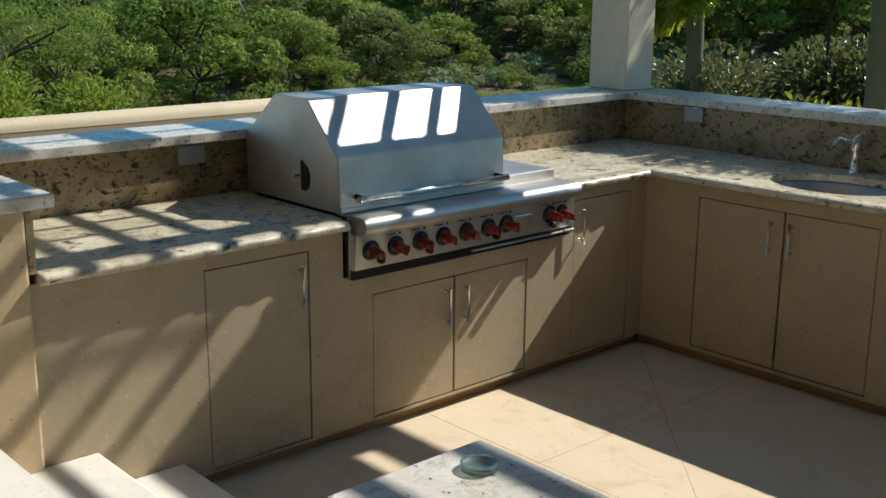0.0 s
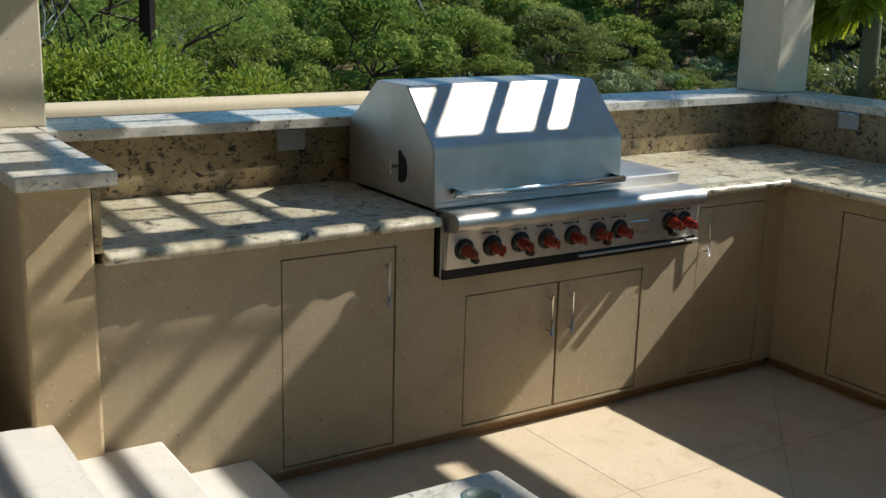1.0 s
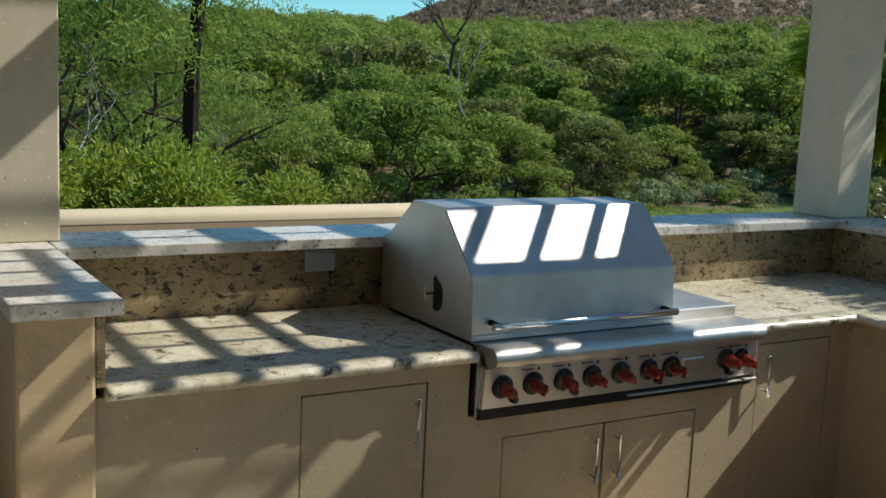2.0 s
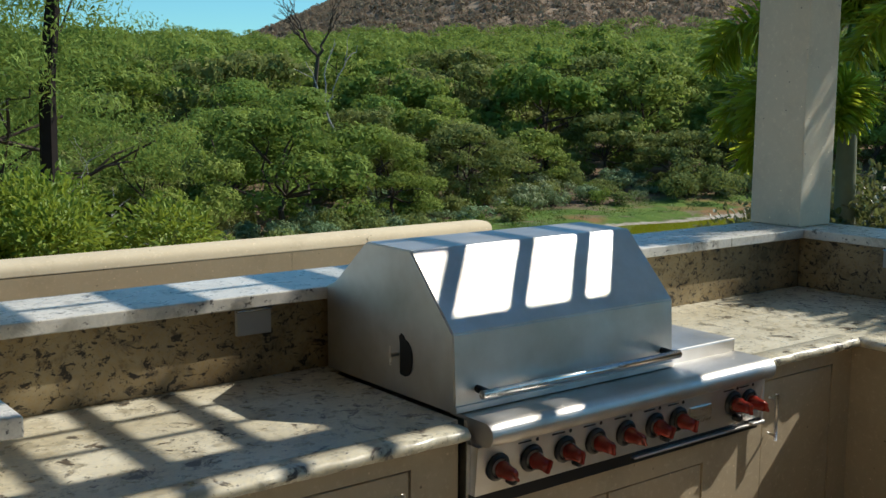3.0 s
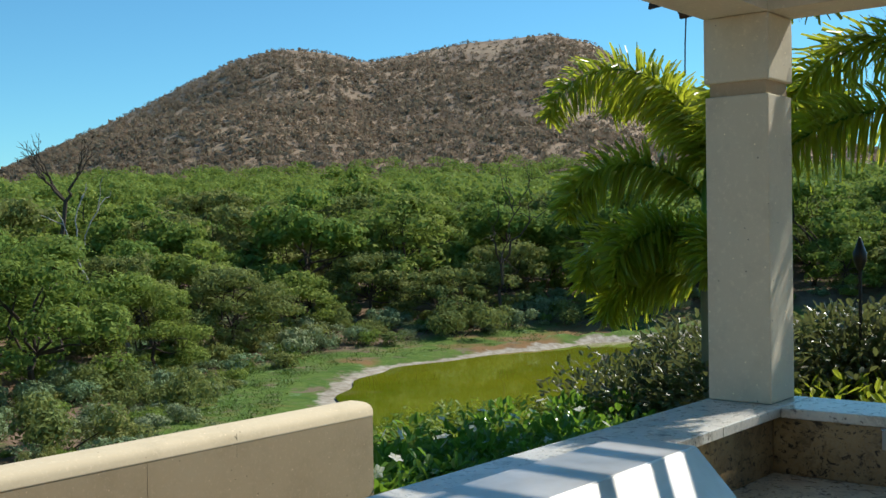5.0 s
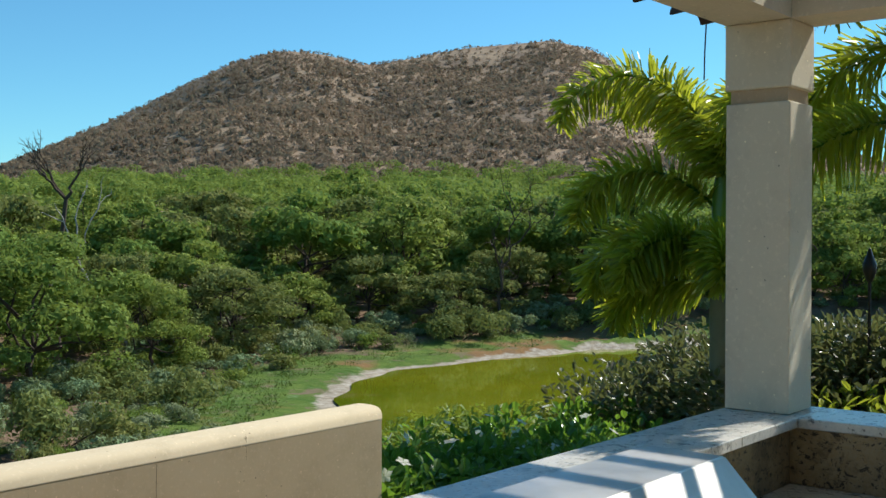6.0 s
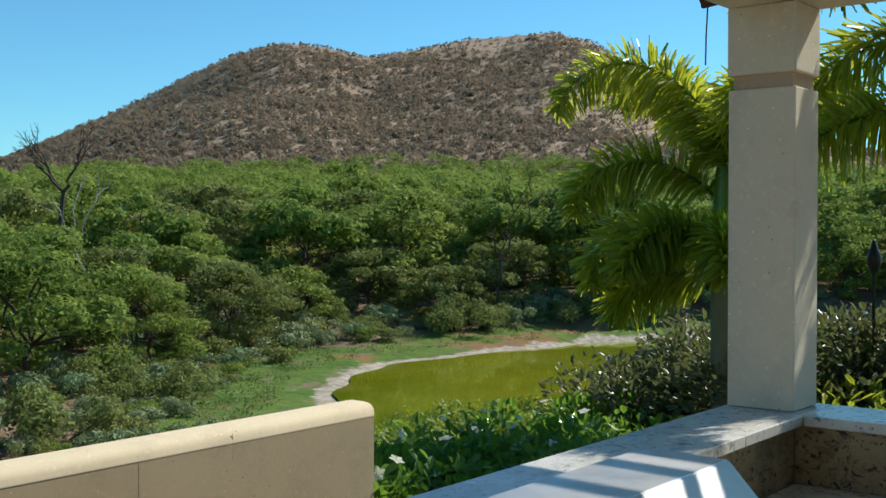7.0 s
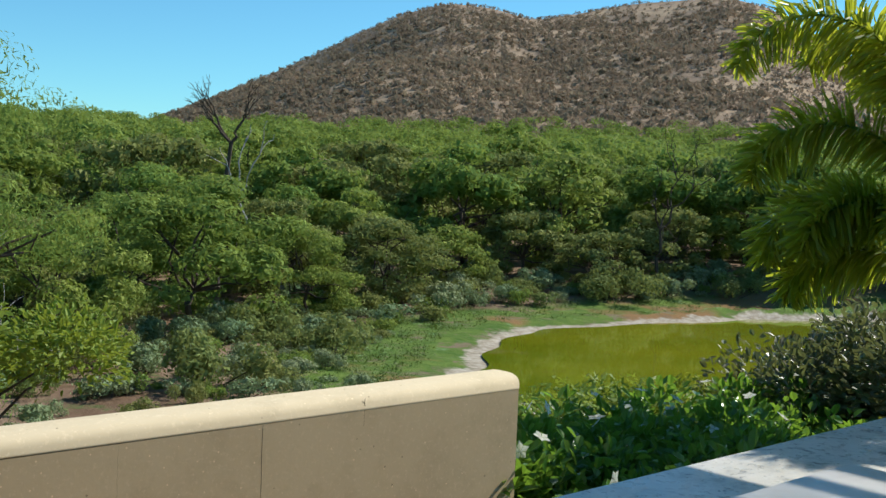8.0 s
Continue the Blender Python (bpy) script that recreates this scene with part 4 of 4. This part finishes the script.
def big_leaves(rng, centres, radii, count, length, width, up=0.25):
    """Folded oval leaves, six corners each."""
    k = rng.integers(0, len(centres), count)
    d = rng.normal(size=(count, 3))
    d[:, 2] = np.abs(d[:, 2]) * 0.9 - 0.15
    d /= np.linalg.norm(d, axis=1)[:, None]
    pos = centres[k] + d * (radii[k] * (0.55 + 0.5 * rng.random(count)))[:, None]
    axis = d + rng.normal(size=(count, 3)) * 0.55
    axis[:, 2] += up * rng.random(count)
    axis /= np.linalg.norm(axis, axis=1)[:, None]
    side = np.cross(axis, rng.normal(size=(count, 3)) * 0.4 + np.array([0, 0, 1.0]))
    side /= np.linalg.norm(side, axis=1)[:, None] + 1e-9
    nrm = np.cross(side, axis)
    ln = (length * (0.6 + 0.7 * rng.random(count)))[:, None]
    wd = (width * (0.6 + 0.7 * rng.random(count)))[:, None]
    p = [pos, pos + axis * ln * 0.35 + side * wd / 2 + nrm * wd * 0.15, pos + axis * ln * 0.75 + side * wd * 0.4 + nrm * wd * 0.1, pos + axis * ln - nrm * ln * 0.12,
         pos + axis * ln * 0.75 - side * wd * 0.4 + nrm * wd * 0.1, pos + axis * ln * 0.35 - side * wd / 2 + nrm * wd * 0.15]
    v = np.stack(p, axis=1).reshape(-1, 3)
    base = np.arange(count)[:, None] * 6
    f = np.concatenate([base + np.array([[0, 1, 2, 3]]), base + np.array([[0, 3, 4, 5]])])
    return v, f


def shrub(name, label, at, size, leaves, ln, wd, material, seed, flowers=0, group="", fine=False, tall=1.0):
    rng = np.random.default_rng(seed)
    e = thing(name, label, "shrub", at, group)
    e.rotation_euler.z = rng.random() * 6
    n = 9
    c = np.stack([rng.normal(size=n) * size * 0.42, rng.normal(size=n) * size * 0.42, size * tall * (0.3 + 0.55 * rng.random(n))], axis=1)
    rad = size * (0.28 + 0.16 * rng.random(n))
    bm = bmesh.new()
    for q in c:
        branch(bm, rng, (0, 0, -0.1), q, 0.018 * size + 0.004, 0.005, 0.15, 4, 5)
    part("stem", bm, M_BARK, e)
    v, f = (leaf_cloud(rng, c, rad, leaves, ln, wd * 1.3, -0.2, 0.9, 0.5, True) if fine else big_leaves(rng, c, rad, leaves, ln, wd))
    mesh_part("foliage", v.tolist(), f.tolist(), material, e)
    for _ in range(flowers):
        q = rng.integers(0, n)
        d = rng.normal(size=3)
        d[2] = abs(d[2]) + 0.3
        d /= np.linalg.norm(d)
        o = new("flower", FLOWER)
        o.parent = e
        o.location = c[q] + d * rad[q] * 1.45
        o.rotation_euler = (rng.normal() * 0.6 + 0.5, rng.normal() * 0.6, rng.random() * 6)
        tagged(o, "white star-shaped flower")
    return e


def gz(x, y):
    return ground_z(x, y) - 0.02


def build_garden():
    rng = np.random.default_rng(11)
    # flowering hedge beyond the coping
    spots = [(0.9, 3.55), (1.35, 3.9), (1.75, 3.45), (2.2, 3.75), (2.7, 3.5), (3.2, 3.9), (3.7, 3.6), (1.3, 2.9), (1.9, 2.8), (2.5, 2.9), (3.2, 3.0), (4.3, 3.8), (4.9, 3.5)]
    for i, (x, y) in enumerate(spots):
        shrub("hedge_shrub", "glossy green shrub with white flowers beyond the wall", (x, y, gz(x, y)), 0.66 + 0.12 * rng.random(), 1050, 0.088, 0.052, M_HEDGE, 100 + i, 8 if i < 8 else 4,
              "flowering hedge", tall=1.05)
    # feathery sprays behind the hedge
    for i, (x, y) in enumerate([(2.3, 4.6), (2.9, 4.5), (3.5, 4.7), (4.2, 4.7), (1.7, 4.3)]):
        shrub("feathery_shrub", "light green feathery shrub behind the hedge", (x, y, gz(x, y)), 0.68, 2200, 0.07, 0.022, M_BUSH, 140 + i, 0, "feathery shrubs", True, 1.05)
    # dark silvery shrubs on the sink side
    for i, (x, y, s) in enumerate([(4.9, 3.2, 1.1), (5.5, 2.9, 1.4), (5.6, 3.9, 1.25), (6.0, 2.3, 1.55), (5.8, 1.5, 1.5), (6.6, 1.2, 1.6), (6.6, 3.4, 1.5), (5.7, 0.4, 1.45), (6.9, 2.2, 1.5), (5.3, -0.6, 1.4), (6.2, -0.3, 1.5)]):
        shrub("croton_shrub", "dark glossy shrub with silvery and reddish leaves", (x, y, gz(x, y)), s, 4600, 0.085, 0.046, M_SILVER, 160 + i, 0, "dark shrubs")
    for i in range(14):
        x, y = 3.9 + 1.2 * rng.random(), 0.7 + 1.4 * rng.random()
        shrub("lime_groundcover", "bright yellow-green low plant beside the wall", (x, y, gz(x, y)), 0.66 + 0.14 * rng.random(), 420, 0.10, 0.035, M_LIME, 190 + i, 0, "lime groundcover", tall=1.4)
    # bright bush on the slope
    for i, (r, a, s) in enumerate([(12.5, 71.5, 1.75), (13.0, 75.0, 1.7), (12.2, 79.5, 1.6), (14.2, 73.5, 1.9)]):
        x, y, z = polar(r, a)
        shrub("bush", "bright yellow-green leafy bush on the slope", (x, y, z - 0.1), s, 5200, 0.105, 0.055, M_BUSH, 220 + i, 0, "slope bushes")
    # grey bushes along the shore
    base = []
    for i in range(4):
        e = shrub("shore_bush", "grey-green scrubby bush near the pond", (0, 0, 0), 1.0, 700, 0.16, 0.07, (M_GREY, M_KIAWEDRY, M_GREY, M_KIAWE)[i], 240 + i, 0, "shore bushes", True)
        base.append(e)
    put = 0
    for _ in range(4000):
        r, a = 24 + 38 * rng.random(), 12 + 75 * rng.random()
        x, y, z = polar(r, a)
        d = pond_distance(x, y)
        if d < (3.4 if a > 47 else 4.8) or d > 15 or (rng.random() < 0.35 and d > 9):
            continue
        s = (0.35 if r < 36 else 0.5) + (0.5 if r < 36 else 0.9) * rng.random()
        m = pose(x, y, z - 0.05, 0, 0, 360 * rng.random()) @ Matrix.Diagonal((s, s, s * (0.7 + 0.5 * rng.random()), 1))
        if put < 4:
            base[put].matrix_basis = m
        else:
            copy_thing(base[put % 4], m)
        put += 1
        if put > 285:
            break
    # taller scrub on the bank between the wood and the wall
    low = [shrub("bank_scrub", "rounded grey-green scrub on the grass below the trees", (0, 0, 0), 1.0, 1500, 0.12, 0.05, (M_GREY, M_GREY, M_KIAWEDRY)[i], 260 + i, 0, "bank scrub", True) for i in range(3)]
    spots = []
    for _ in range(3000):
        r, a = 18 + 18 * rng.random(), 46.5 + 27 * rng.random()
        x, y, z = polar(r, a)
        if pond_distance(x, y) < 3.6 or any((x - p[0]) ** 2 + (y - p[1]) ** 2 < 1.7 for p in spots):
            continue
        if r < 23 and rng.random() < 0.4:
            continue
        s = (0.35 if r < 25 else 0.55) + 0.6 * rng.random() ** 1.5
        m = pose(x, y, z - 0.08, 0, 0, 360 * rng.random()) @ Matrix.Diagonal((s, s, s * (0.75 + 0.5 * rng.random()), 1))
        if len(spots) < 3:
            low[len(spots)].matrix_basis = m
        else:
            copy_thing(low[len(spots) % 3], m)
        spots.append((x, y))
        if len(spots) > 105:
            break
    # scrub at the foot of the wood across the water
    far = []
    for _ in range(4000):
        r, a = 32 + 26 * rng.random(), 22 + 25 * rng.random()
        x, y, z = polar(r, a)
        if not 5.0 < pond_distance(x, y) < 8.5 or any((x - p[0]) ** 2 + (y - p[1]) ** 2 < 2.4 for p in far):
            continue
        s = 0.7 + 0.9 * rng.random()
        copy_thing(low[len(far) % 3], pose(x, y, z - 0.08, 0, 0, 360 * rng.random()) @ Matrix.Diagonal((s, s, s * (0.7 + 0.4 * rng.random()), 1)))
        far.append((x, y))
        if len(far) > 49:
            break
    # grass tufts by the shore
    vs, n, fs = [], 0, []
    for _ in range(5200):
        r, a = 22 + 32 * rng.random(), 14 + 62 * rng.random()
        x, y, z = polar(r, a)
        d = pond_distance(x, y)
        if d < 1.7 or d > 7:
            continue
        v, f = leaf_cloud(rng, np.array([[x, y, z + 0.05]]), np.array([0.28]), 12, 0.11, 0.035, -0.6, 0.25)
        vs.append(v)
        fs.append(f + n)
        n += len(v)
    ob = mesh_part("grass", np.concatenate(vs).tolist(), np.concatenate(fs).tolist(), M_GRASSLEAF)
    tagged(ob, "short green grass along the pond shore", "grass", kind="stuff")


build_garden()


# ---------- palms ----------
def frond(rng, length, lift, drop):
    """Rachis points and leaflets of one arching frond along +x."""
    n = 16
    pts = []
    ang = lift
    p = np.zeros(3)
    for i in range(n):
        pts.append(p.copy())
        p = p + np.array([math.cos(ang), 0, math.sin(ang)]) * length / n
        ang -= drop / n * (0.5 + 1.3 * i / n)
    pts.append(p)
    pts = np.array(pts)
    vs, fs = [], []
    k = 0
    m = 640
    for i in range(m):
        t = 0.10 + 0.90 * i / m
        q = t * n
        j = min(int(q), n - 1)
        o = pts[j] + (pts[j + 1] - pts[j]) * (q - j)
        d = pts[j + 1] - pts[j]
        d /= np.linalg.norm(d)
        up = -np.cross(d, np.array([0, 1.0, 0]))
        roll = rng.random() * math.tau
        out = np.array([0, 1.0, 0]) * math.sin(roll) + up * math.cos(roll)
        ln = (0.23 * math.sin(math.pi * (0.16 + 0.72 * t)) + 0.05) * (0.75 + 0.5 * rng.random())
        w = 0.021 * (0.7 + 0.6 * rng.random())
        ax = out * 0.95 + d * 0.32
        ax /= np.linalg.norm(ax)
        sd = np.cross(ax, rng.normal(size=3))
        sd /= np.linalg.norm(sd) + 1e-9
        a0, a1, a2 = o, o + ax * ln * 0.5, o + ax * ln * 0.95 + np.array([0, 0, -0.22 * ln])
        vs += [a0 - sd * w * 0.3, a0 + sd * w * 0.3, a1 - sd * w * 0.5, a1 + sd * w * 0.5, a2 - sd * w * 0.3, a2 + sd * w * 0.3]
        fs += [(k, k + 1, k + 3, k + 2), (k + 2, k + 3, k + 5, k + 4)]
        k += 6
    return pts, vs, fs


def palm(at, height, seed, fronds, label):
    rng = np.random.default_rng(seed)
    e = thing("palm", label, "palm tree", at, "garden palms")
    steps = 14
    bm = tube([(0.03 * math.sin(i * 0.4), 0, height * i / steps - 0.2) for i in range(steps + 1)], [0.10 - 0.03 * i / steps + 0.004 * (i % 2) for i in range(steps + 1)], 12)
    part("trunk", bm, M_PALMTRUNK, e, smooth=True)
    part("crownshaft", lathe([(0.068, height - 0.25), (0.085, height - 0.1), (0.075, height + 0.25), (0.03, height + 0.5)], 14), M_HEDGE, e, "smooth green crownshaft", True)
    for az, ln, lift, drop, *low in fronds:
        pts, vs, fs = frond(rng, ln, lift, drop)
        f = mesh_part("frond", [tuple(v) for v in vs], fs, M_PALM, e)
        f.location, f.rotation_euler.z = (0, 0, height + 0.25 + sum(low)), radians(az)
        tube_bm = tube([tuple(p) for p in pts], list(np.linspace(0.018, 0.004, len(pts))), 6)
        part("rachis", tube_bm, M_HEDGE, f)
    return e


palm((4.12, 2.64, gz(4.12, 2.64)), 2.30, 31,
     [(114, 1.90, 1.38, 2.6, 0.10), (120, 1.45, 0.85, 2.3, -0.16), (110, 1.30, 0.62, 2.2, -0.52), (104, 1.05, 0.35, 1.7, -0.74), (140, 1.0, 0.5, 2.0, -0.45), (75, 1.6, 1.4, 2.1),
      (45, 1.6, 1.2, 2.1), (10, 1.7, 1.1, 2.1), (-40, 1.6, 1.2, 2.1), (-90, 1.5, 1.2, 2.1), (-140, 1.3, 1.4, 2.2), (205, 0.8, 0.5, 1.8, -0.5)],
     "foxtail palm with arching bushy green fronds")
palm((3.53, 0.57, gz(3.53, 0.57)), 3.45, 47,
     [(100, 1.9, 0.60, 2.0), (113, 1.7, 0.10, 1.2, -0.75), (88, 1.7, 0.35, 1.8, -0.40), (132, 1.7, 0.7, 2.0), (165, 2.0, 0.5, 1.7), (185, 2.1, 0.35, 1.5), (200, 1.9, -0.05, 1.0, -0.25),
      (243, 2.35, 0.12, 1.0), (265, 2.2, 0.15, 1.3), (275, 1.9, 0.1, 1.4), (300, 2.0, 0.6, 2.0), (340, 2.0, 0.7, 2.1), (30, 2.0, 0.7, 2.1)],
     "foxtail palm beside the sink-side wall")


# ---------- bare and dead trees ----------
def limb_tree(name, label, at, seed, height, girth, material, depth=4, lean=(0, 0), spread=0.6, bole=0.5):
    rng = np.random.default_rng(seed)
    e = thing(name, label, "tree", at)
    bm = bmesh.new()

    def grow(p, d, ln, r, lev):
        q = p + d * ln
        branch(bm, rng, p, q, r, r * 0.62, 0.10, 5, 6 if lev > 1 else 4)
        if lev == 0:
            return
        for _ in range(3 if lev > 1 else 2):
            nd = d + rng.normal(size=3) * spread
            nd[2] += 0.15
            nd /= np.linalg.norm(nd)
            grow(q, nd, (height * (1 - bole) if lev == depth else ln) * (0.55 + 0.25 * rng.random()), r * 0.55, lev - 1)

    d = np.array([lean[0], lean[1], 1.0])
    grow(np.array([0, 0, -0.4]), d / np.linalg.norm(d), height * bole, girth, depth)
    part("trunk", bm, material, e)
    return e


def build_bare_trees():
    x, y, z = polar(50, 58.1)
    limb_tree("bare_tree", "tall bare grey tree standing above the green woods", (x, y, z), 71, 8.4, 0.14, M_BARK, 4, (0, 0), 0.45, 0.76)
    x, y, z = polar(43, 54.4)
    limb_tree("bare_tree", "leaning bare grey branch tree in the woods", (x, y, z), 73, 6.0, 0.13, M_DEAD, 3, (-0.6, 0.3))
    x, y, z = polar(52, 36.0)
    limb_tree("bare_tree", "bare grey tree in the woods", (x, y, z), 75, 6.3, 0.10, M_BARK, 3)
    x, y, z = polar(18.6, 74.0)
    e = limb_tree("dark_tree", "large dark-trunked tree with bare lower limbs", (x, y, z), 81, 13.0, 0.20, M_BARKDARK, 3, (0.16, -0.05), 0.5)
    x, y, z = polar(18.8, 76.6)
    limb_tree("dark_tree", "large dark-trunked tree with bare lower limbs", (x, y, z), 83, 12.0, 0.18, M_BARKDARK, 3, (-0.12, 0.1), 0.5)
    for r, a, sc, seed in ((19.5, 81.0, 1.3, 90), (21.0, 74.2, 1.05, 92)):
        x, y, z = polar(r, a)
        t, c = tree_meshes(seed, 6.4, 3.2, 20000, 0.12, 0.03, 24, 0.35, False)
        c.materials.append(M_KIAWE)
        meshes_thing("tree", "tall feathery thorn tree close to the garden wall", "tree", (x, y, z), seed, (sc, sc, sc * 1.15), (("trunk", t), ("crown", c)), "near trees")
    x, y, z = polar(15.8, 75.3)
    limb_tree("dead_shrub", "pale dead branches in front of the dark trunks", (x, y, z), 87, 4.3, 0.05, M_DEAD, 4, (-0.3, 0.0), 0.8)


build_bare_trees()


# ---------- torch ----------
def build_torch():
    x, y = 5.05, 1.83
    z = gz(x, y)
    t = thing("garden_torch", "dark metal garden torch on a thin pole", "torch", (x, y, z))
    part("pole", tube([(0, 0, -0.1), (0, 0, 1.62 - z)], 0.014, 8), M_BLACK, t)
    part("head", lathe([(0.02, 1.60 - z), (0.05, 1.68 - z), (0.055, 1.74 - z), (0.03, 1.80 - z), (0.012, 1.86 - z), (0.002, 1.87 - z)], 14), M_BLACK, t, "dark flared torch head", True)


build_torch()
